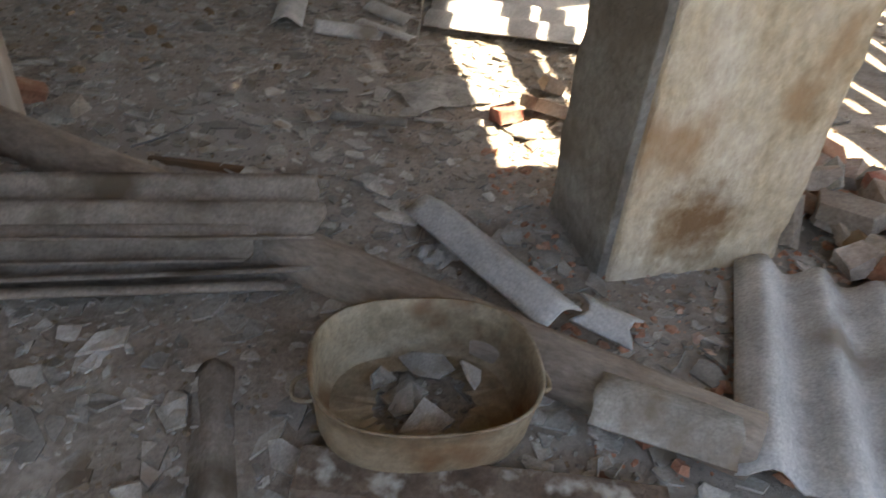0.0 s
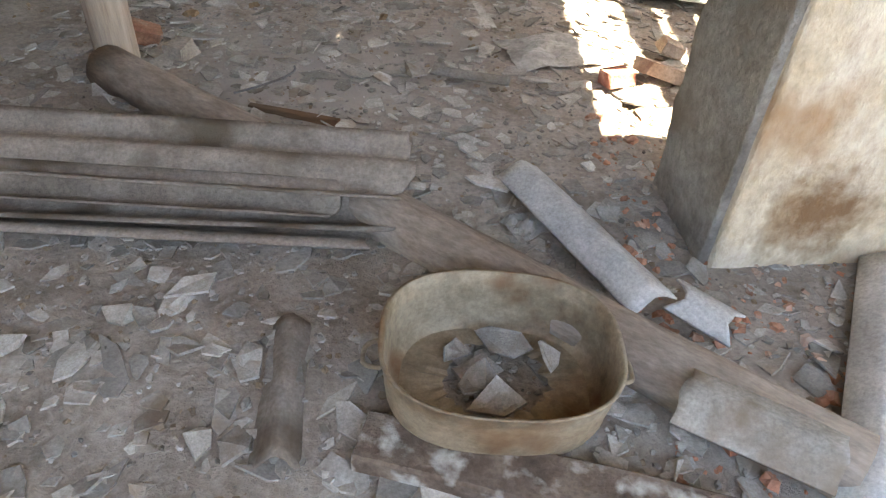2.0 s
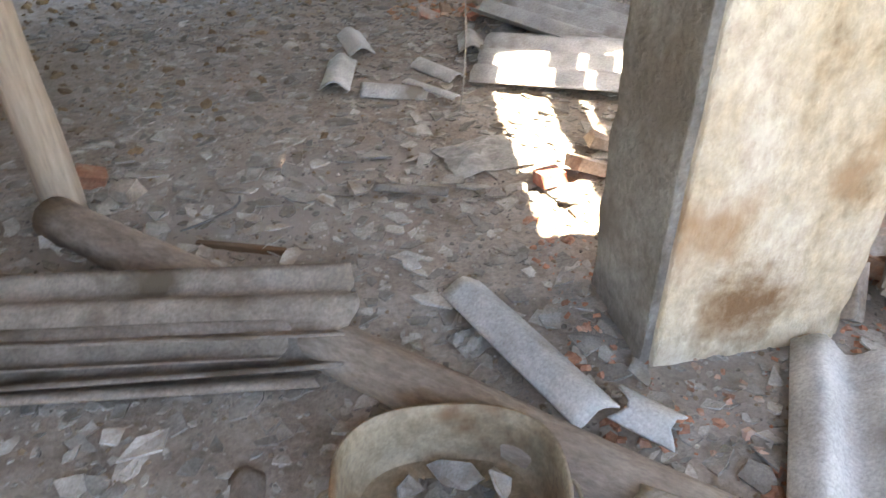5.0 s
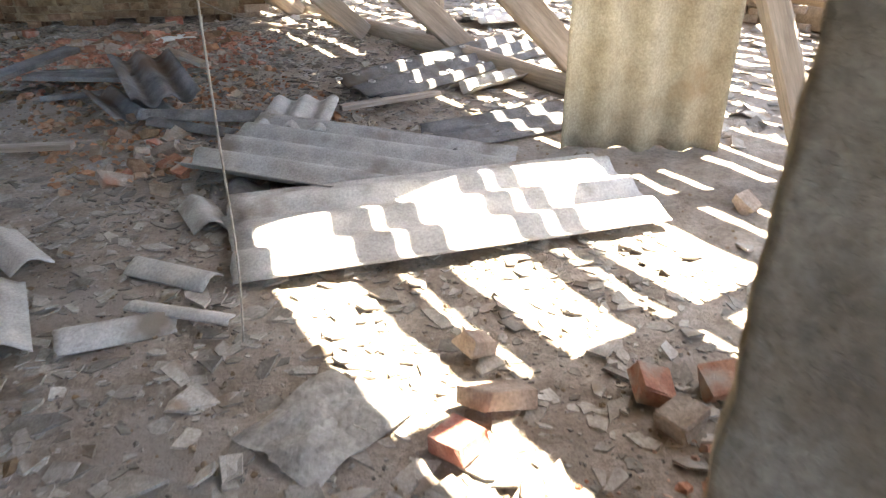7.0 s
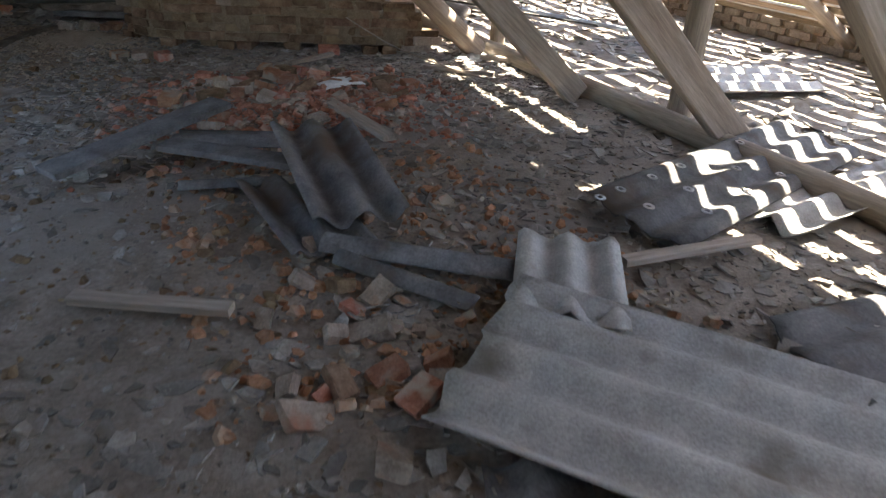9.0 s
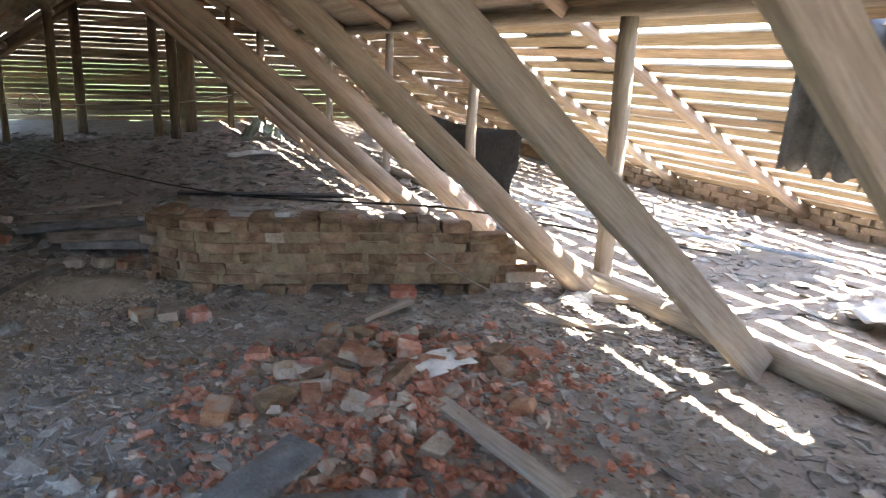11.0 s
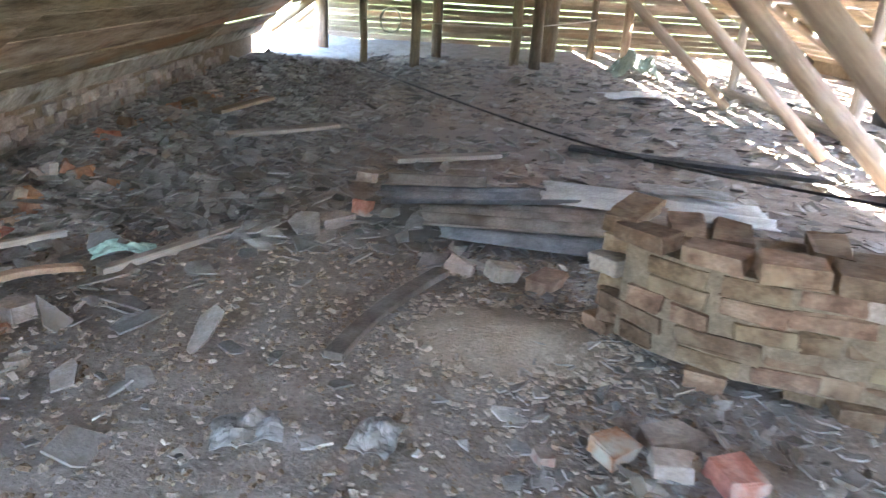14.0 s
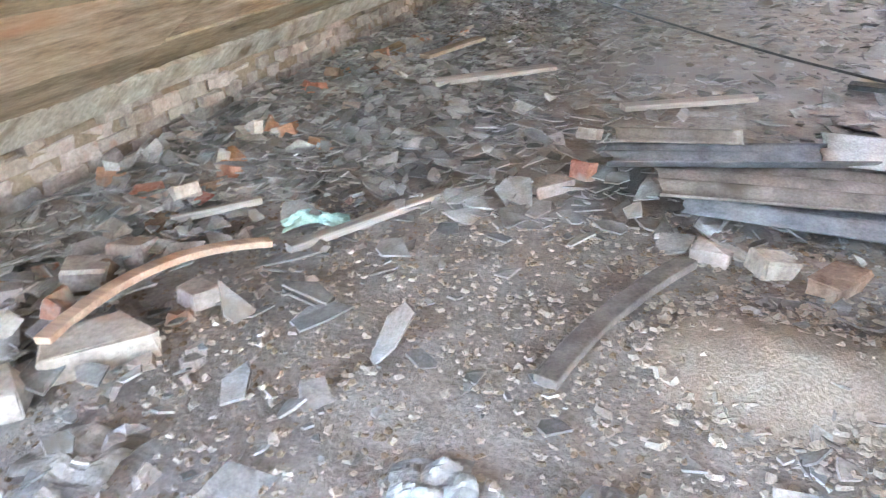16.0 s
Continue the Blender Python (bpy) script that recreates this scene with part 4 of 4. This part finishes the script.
for u, v, z, rz, ry, k, c in ((-4.98, 2.37, 0.03, 60, -38, 0, 0.85), (-4.88, 2.52, 0.03, 10, -62, 3, 0.9), (-4.98, 2.74, 0.02, 30, 5, 4, 1.2), (-4.66, 2.42, 0.0, 42, 0, 0, 1.25), (-4.76, 2.17, 0.0, 48, 0, 2, 1.35),
                               (-4.56, 2.74, 0.0, 62, 0, 2, 1.0), (-4.98, 2.95, 0.0, 100, 10, 4, 1.1), (-3.63, 3.84, 0.0, 45, 0, 0, 0.8), (-3.50, 4.03, 0.0, 45, -82, 3, 0.9), (-3.50, 4.07, 0.16, 70, 12, 2, 0.8),
                               (-3.02, 3.38, 0.0, 70, -75, 2, 1.1), (-2.85, 3.30, 0.0, 20, 8, 4, 1.0), (-2.68, 3.22, 0.0, 50, 0, 5, 0.9), (-2.66, 2.13, 0.0, 30, 0, 1, 0.8), (-2.53, 2.07, 0.0, 80, 0, 2, 0.9),
                               (-2.38, 2.03, 0.0, 100, 0, 1, 0.9), (-2.48, 2.20, 0.0, 15, 0, 0, 0.75), (-2.85, 2.10, 0.0, 15, 0, 2, 0.5), (-1.13, 2.05, 0.0, -15, 0, 3, 0.9), (-0.35, 1.87, 0.07, -15, 0, 0, 1.0),
                               (-0.42, 1.93, 0.0, -20, 0, 0, 1.0), (-2.18, 1.32, 0.0, -20, 0, 0, 1.0), (-2.12, 1.10, 0.0, 80, -60, 3, 0.9), (-2.0, 1.07, 0.0, 20, 8, 2, 1.0), (-1.86, 1.30, 0.0, 60, 0, 4, 0.9),
                               (-1.66, 1.46, 0.0, 85, -70, 1, 0.8), (-1.46, 1.35, 0.0, 30, 0, 3, 0.8), (-1.77, 1.09, 0.03, -40, 10, 3, 1.0), (-1.70, 1.01, 0.02, -30, 0, 1, 1.0), (-1.50, 1.07, 0.02, -20, 10, 1, 1.1),
                               (-1.26, 0.95, 0.0, 80, 0, 0, 1.0), (-1.88, 0.92, 0.0, 50, 20, 1, 1.0), (-2.06, 0.82, 0.0, 80, 0, 3, 0.9), (-2.45, 0.82, 0.0, 70, 0, 2, 1.1), (-2.21, 0.82, 0.0, 30, 0, 4, 1.0),
                               (-0.91, 0.87, 0.0, 10, 0, 1, 1.0), (-1.08, 0.93, 0.0, 30, 0, 4, 1.0)):
    brick_at(u, v, ground(u, v) + z, rz, r.uniform(-4, 4), ry, k if v > 1.5 or k % 2 else k + 1, "dusty brick lying loose on the trodden dirt", "scattered bricks", c if v > 1.5 else 0.8 * c)
for u, v, rz, ry, k in ((-5.51, 3.51, 40, 10, 1), (-5.15, 3.84, 30, -70, 0), (-5.66, 4.0, 20, -40, 4), (-5.49, 4.08, 80, 0, 2), (-5.33, 4.15, 40, 20, 2), (-5.22, 4.25, 70, -80, 0), (-5.16, 4.33, 20, -60, 3),
                        (-5.43, 4.78, 60, -75, 2), (-5.28, 5.06, 40, 30, 1), (-5.70, 4.33, 30, 0, 0), (-5.45, 5.8, 10, -50, 4)):
    brick_at(u, v, ground(u, v), rz, r.uniform(-6, 6), ry, k, "dusty brick fallen from the parapet", "bricks by the parapet", 0.9)
for u, v, k in ((-1.89, -4.20, 0), (-2.05, -4.27, 1), (-1.80, -3.97, 2), (-1.52, -4.36, 1), (-1.54, -4.5, 4), (-1.36, -4.45, 1), (-0.31, -3.76, 2)):
    brick_at(u, v, 0.01, r.uniform(0, 180), r.gauss(0, 12), r.gauss(0, 12), k, "red brick in the patch of sun", "bricks in the sun", 0.8)

for i, (u, v, rz, s, st) in enumerate(((-3.36, 1.27, 17, 1.9, 1.8), (-3.38, 0.95, 30, 1.2, 1.5), (-3.08, 1.2, -30, 0.8, 1.5), (-3.1, 0.7, 40, 0.9, 1.1), (-0.75, 1.3, 60, 0.9, 1.0))):
    q = random.Random(860 + i)
    ob = put("slate_shard", mesh("slate_shard", *shard_data(q, 0.085 * s, 0.007, st, 0.1), SHARD), u, v, ground(u, v) + 0.005, rz, 3, -2)
    tagged(ob, "long grey shard of roofing sheet on the dirt", "slate shard", "slate shards")

# shards large enough to pick out
SH = []
for i in range(14):
    q = random.Random(800 + i)
    SH.append(mesh("slate_shard", *shard_data(q, q.uniform(0.05, 0.085), 0.007, q.uniform(1, 1.6), q.uniform(0, 0.3)), SHARD))
r = random.Random(31)
for i in range(290):
    if i < 175:
        u, v = r.uniform(-3.9, -2.0), r.uniform(-6.1, -2.7)
    elif i < 220:
        u, v = r.uniform(-2.2, -0.5), r.uniform(-4.7, -2.0)
    else:
        u, v = r.uniform(-3.6, -0.4), r.uniform(0.6, 2.2)
    ob = put("slate_shard", SH[r.randrange(14)], u, v, ground(u, v) + 0.003, r.uniform(0, 360), r.gauss(0, 6), r.gauss(0, 6))
    sc = r.uniform(0.3, 0.85) if i < 175 else r.uniform(0.4, 0.9) if i < 220 else r.uniform(0.2, 0.5)
    ob.scale = (sc, sc, 1)
    tagged(ob, "broken flat shard of grey slate on the dirt", "slate shard", "slate shards")

# ---- rags, bags, cables ----
def crumple(name, seed, sx, sy, h, mat, label, u, v, z, rz=0, n=22, category="rag"):
    V = []
    for j in range(n + 1):
        for i in range(n + 1):
            x, y = i / n * 2 - 1, j / n * 2 - 1
            rr = 1 - 0.22 * noise.noise(Vector((math.atan2(y, x) * 1.3, seed, 0)))
            p = Vector((x * 2.2, y * 2.2, seed))
            zz = h * max(0.0, 1 - (x * x + y * y) * 0.55) * (0.45 + 0.75 * noise.noise(p * 0.8) + 0.28 * abs(noise.noise(p * 1.9))) + 0.004
            V.append((x * sx * rr, y * sy * rr, zz))
    F = [(j * (n + 1) + i, j * (n + 1) + i + 1, (j + 1) * (n + 1) + i + 1, (j + 1) * (n + 1) + i) for j in range(n) for i in range(n)]
    ob = put(name, mesh(name, V, F, mat, False), u, v, z, rz)
    so = ob.modifiers.new("thick", "SOLIDIFY")
    so.thickness = 0.002
    return tagged(ob, label, category)


crumple("plastic_bag", 1, 0.17, 0.14, 0.045, PLASTIC, "crumpled dusty clear plastic bag on the dirt", -2.27, -4.02, 0.0, 20, category="plastic bag")
crumple("rag", 2, 0.06, 0.05, 0.04, PLASTIC, "small crumpled grey rag", -2.42, -5.12, 0.0, 30)
crumple("paper_sheet", 3, 0.16, 0.11, 0.03, PAPER, "torn white paper on the brick rubble", -1.42, 0.90, 0.06, 15, category="paper")
crumple("paper_sheet", 4, 0.14, 0.11, 0.05, PAPER, "torn pale plastic sheet near the strut foot", -0.05, 1.62, 0.01, 35, category="paper")
crumple("rag", 5, 0.09, 0.07, 0.05, PLASTIC, "crumpled whitish rag on the shards", -3.65, 2.17, 0.0, 15)
crumple("rag", 6, 0.08, 0.06, 0.05, PLASTIC, "crumpled grey rag on the shards", -3.30, 2.16, 0.0, 70)
crumple("plastic_bottle", 7, 0.13, 0.055, 0.07, GREEN, "crushed pale green plastic bottle on dark shards", -4.46, 3.34, 0.01, 25, category="bottle")
crumple("white_rag", 8, 0.4, 0.22, 0.09, PAPER, "white torn plastic lying on the far floor", -0.82, 8.7, 0.02, 15)
crumple("plastic_sheet", 9, 0.26, 0.09, 0.03, PLASTIC, "pale plastic strip on the heaped sheets", -1.75, 4.35, 0.12, -10)
crumple("full_sack", 10, 0.36, 0.28, 0.5, SACKING, "dusty greenish full sack on the far floor", -0.28, 10.8, 0.0, 0, category="sack")
crumple("dark_rag", 11, 0.12, 0.09, 0.05, SLATE_DUSTY, "dark crumpled rag in the dirt", -4.45, 2.07, 0.0, 0)
tube("cord", [(-2.33, -3.58, 0.0), (-2.30, -3.56, 0.2), (-2.31, -3.58, 0.6), (-2.30, -3.57, 1.4), (-2.30, -3.57, 2.4)], 0.003, PLASTIC, "thin pale cord hanging from the roof to the dirt", "cord")
tube("cable", [(-4.2, 10.2, 0.04), (-3.85, 9.4, 0.04), (-3.0, 7.6, 0.05), (-2.15, 5.96, 0.06), (-1.55, 5.0, 0.10), (-0.95, 4.0, 0.22), (-0.3, 2.9, 0.36), (0.15, 1.95, 0.36), (0.9, 1.3, 0.30)], 0.009, BLACK, "black cable slung across the brick stub", "cable")
tube("wire", [(-1.25, 2.45, 0.45), (-0.95, 2.0, 0.24), (-0.62, 1.5, 0.05), (-0.2, 0.7, 0.02)], 0.006, WOOD_GREY, "thin pale wire slanting down from the brick stub", "wire")
tube("blue_cable", [(0.6, 5.8, 0.10), (1.2, 4.2, 0.08), (1.7, 3.0, 0.06), (2.4, 1.6, 0.05)], 0.02, BLUE, "pale blue cable bundle on the floor", "cable")
tube("wire_coil", [(-3.75 + 0.14 * math.cos(a * 0.7), 10.1, 0.62 + 0.16 * math.sin(a * 0.7)) for a in range(28)], 0.012, WOOD_GREY, "coil of pale wire hanging on a far post", "wire coil")
tube("bent_wire", arc((-3.36, -4.50, 0.01), (-3.14, -4.45, 0.06), (-3.20, -4.28, 0.01)), 0.004, SLATE_DARK, "thin bent wire on the dirt", "wire")
tube("far_rope", [(-4.12, 10.25, 0.62), (-2.6, 10.8, 0.56), (-1.7, 11.0, 0.58), (-0.4, 13.1, 0.65)], 0.008, WOOD_GREY, "slack rope strung between the far posts", "rope")


# ---- small debris ----
def mid(u, v):
    return 1.0 if (u + 2.6) ** 2 + (v + 1.0) ** 2 > 0.6 else 0.3


def trodden(u, v):
    return 0.13 if -4.8 < u < -2.95 and (1.9 if u > -3.6 else 0.95) < v < 3.5 else 1.0


def left_bank(u, v):
    return trodden(u, v) * max(0.12, min(1.0, (-3.4 - u) / 1.2))


scatter("slate_chips", "small grey slate chips strewn over the dirt", "slate chips", SHARD, 41, 6200, (-4.2, -0.8, -6.4, -2.4), (0.005, 0.046), tilt=9, thick=0.005)
scatter("slate_chips", "small grey slate chips strewn over the dirt", "slate chips", SHARD_DUSTY, 42, 6000, (-4.8, 0.2, -2.6, 1.4), (0.008, 0.05), tilt=13, where=mid)
scatter("slate_chips", "grey slate chips strewn thickly over the dirt", "slate chips", SHARD_DUSTY, 43, 9500, (-4.9, 0.2, 0.4, 3.6), (0.004, 0.042), tilt=13, where=lambda u, v: 1.15 * trodden(u, v) - 0.12)
scatter("slate_chips", "broken slates heaped along the parapet", "slate chips", SHARD_DUSTY, 44, 7500, (-5.6, -3.2, 2.0, 10.5), (0.014, 0.085), tilt=15, where=left_bank, lift=0.05)
scatter("slate_chips", "broken slates on the far floor", "slate chips", SHARD_DUSTY, 45, 3800, (-4.2, 1.2, 3.4, 12), (0.02, 0.11), tilt=12)
scatter("slate_chips", "broken slates under the sunny slope", "slate chips", SHARD, 46, 2200, (0.3, 3.4, -4.5, 9), (0.03, 0.10), tilt=14)
scatter("brick_crumbs", "crumbled red brick", "brick crumbs", BRICK, 47, 3800, (-3.0, -0.5, -0.3, 1.6), (0.012, 0.045), "chunk", 25,
        where=lambda u, v: math.exp(-((u + 1.75) ** 2 / 0.45 + (v - 0.65) ** 2 / 0.35)))
scatter("brick_crumbs", "crumbled brick between the sheets", "brick crumbs", BRICK, 48, 900, (-2.65, -1.0, -2.1, -0.2), (0.012, 0.04), "chunk", 25)
scatter("brick_crumbs", "crumbled brick and plaster at the chimney foot", "brick crumbs", BRICK, 49, 1400, (-2.2, -0.7, -5.9, -4.5), (0.005, 0.024), "chunk", 25)
scatter("pebbles", "small stones and crumbs of clay in the dirt", "pebbles", MORTAR, 50, 9000, (-4.9, -0.3, -6.5, 3.6), (0.002, 0.013), "chunk", 20)
scatter("clay_crumbs", "pale clay crumbs round the sand heap", "clay crumbs", SAND, 51, 1500, (-3.6, -2.2, 2.2, 3.2), (0.006, 0.026), "chunk", 20,
        where=lambda u, v: math.exp(-((u + 2.8) ** 2 / 0.18 + (v - 2.7) ** 2 / 0.10)))
scatter("rubble_lumps", "dusty lumps of brick along the parapet", "rubble", BRICK_PALE, 52, 700, (-5.6, -4.2, 1.0, 10), (0.014, 0.05), "chunk", 25)
scatter("rubble_lumps", "dark lumps on the floor", "rubble", BRICK_OLD, 53, 900, (-5.4, -2.2, -4.0, 2.0), (0.01, 0.04), "chunk", 25, where=lambda u, v: 1.0 if u < -3.4 or v > -1.8 else 0.12)

# black tarp slung under the far battens
curtain = []
for j in range(9):
    for i in range(15):
        curtain.append((1.25 + 0.06 * noise.noise(Vector((i * 0.5, j * 0.4, 2))) + 0.12 * j / 8, 4.7 + i * 0.2, 0.06 + j * 0.09 - 0.08 * math.sin(math.pi * i / 14) * j / 8))
tarp = put("black_tarp", mesh("black_tarp", curtain, [(j * 15 + i, j * 15 + i + 1, (j + 1) * 15 + i + 1, (j + 1) * 15 + i) for j in range(8) for i in range(14)], BLACK, True), 0, 0, 0)
so = tarp.modifiers.new("thick", "SOLIDIFY")
so.thickness = 0.003
tagged(tarp, "black tarpaulin slung under the sunny slope", "tarpaulin")

# fine pale clay heaped against the stub
V, F, n = [], [], 28
for j in range(9):
    for i in range(n):
        a, q = 2 * math.pi * i / n, j / 8
        w = 0.42 * q * (1 + 0.22 * noise.noise(Vector((math.cos(a) * 1.5, math.sin(a) * 1.5, 8))))
        x, y = -2.88 + w * math.cos(a) * 1.15, 2.72 + w * math.sin(a) * 0.72
        V.append((x, y, ground(x, y) + 0.035 * (1 - q) ** 1.2 - 0.006 * q + 0.004 * noise.noise(Vector((x * 18, y * 18, 0)))))
for j in range(8):
    F += [(j * n + i, (j + 1) * n + i, (j + 1) * n + (i + 1) % n, j * n + (i + 1) % n) for i in range(n)]
tagged(put("sand_heap", mesh("sand_heap", V, F, SAND, True), 0, 0, 0), "low heap of fine pale clay against the bricks", "sand heap", kind="stuff")

scatter("grit", "fine grit and slate crumbs on the dirt", "grit", SHARD_DUSTY, 61, 9000, (-4.1, -1.2, -6.35, -2.5), (0.002, 0.011), "chunk", 20)
scatter("grit", "fine grit and clay crumbs on the trodden dirt", "grit", MORTAR, 62, 6500, (-5.0, -2.3, 0.7, 3.6), (0.003, 0.015), "chunk", 20)
scatter("grit", "pale clay crumbs on the trodden dirt", "grit", SAND, 63, 4500, (-4.7, -2.6, 1.0, 3.7), (0.003, 0.018), "chunk", 20)
scatter("grit", "fine slate crumbs on the dirt", "grit", SHARD_DUSTY, 64, 4500, (-4.5, -0.4, -2.6, 1.6), (0.003, 0.014), "chunk", 20)
r = random.Random(77)
for i in range(9):
    u, v = -1.05 + r.gauss(0, 0.14), -5.1 + r.gauss(0, 0.18)
    ob = put("slate_shard", SH[r.randrange(14)], u, v, 0.10 + 0.03 * r.random(), r.uniform(0, 360), r.gauss(0, 18), r.gauss(0, 18))
    tagged(ob, "pale slate shard on the heap of bricks", "slate shard", "shards on the bricks")

# nail washers left on the long sheet
V, F, n = [], [], 14
for k in range(n):
    a = 2 * math.pi * k / n
    for rr, zz in ((0.026, 0), (0.024, 0.004), (0.013, 0.004), (0.012, 0)):
        V.append((rr * math.cos(a), rr * math.sin(a), zz))
for k in range(n):
    for j in range(3):
        p, q = k * 4 + j, ((k + 1) % n) * 4 + j
        F.append((p, q, q + 1, p + 1))
ring = mesh("washer", V, F, SLATE)
for x, y in ((-0.95, 0.16), (-0.82, 0.0), (-0.8, 0.16), (-0.62, -0.16), (-0.55, 0.16), (-0.5, 0.0), (-0.3, 0.16), (-0.25, -0.16), (-0.05, 0.0), (0.1, -0.16), (0.3, 0.16)):
    put("washer", ring, x, y, 0.0275, parent=long_sheet)
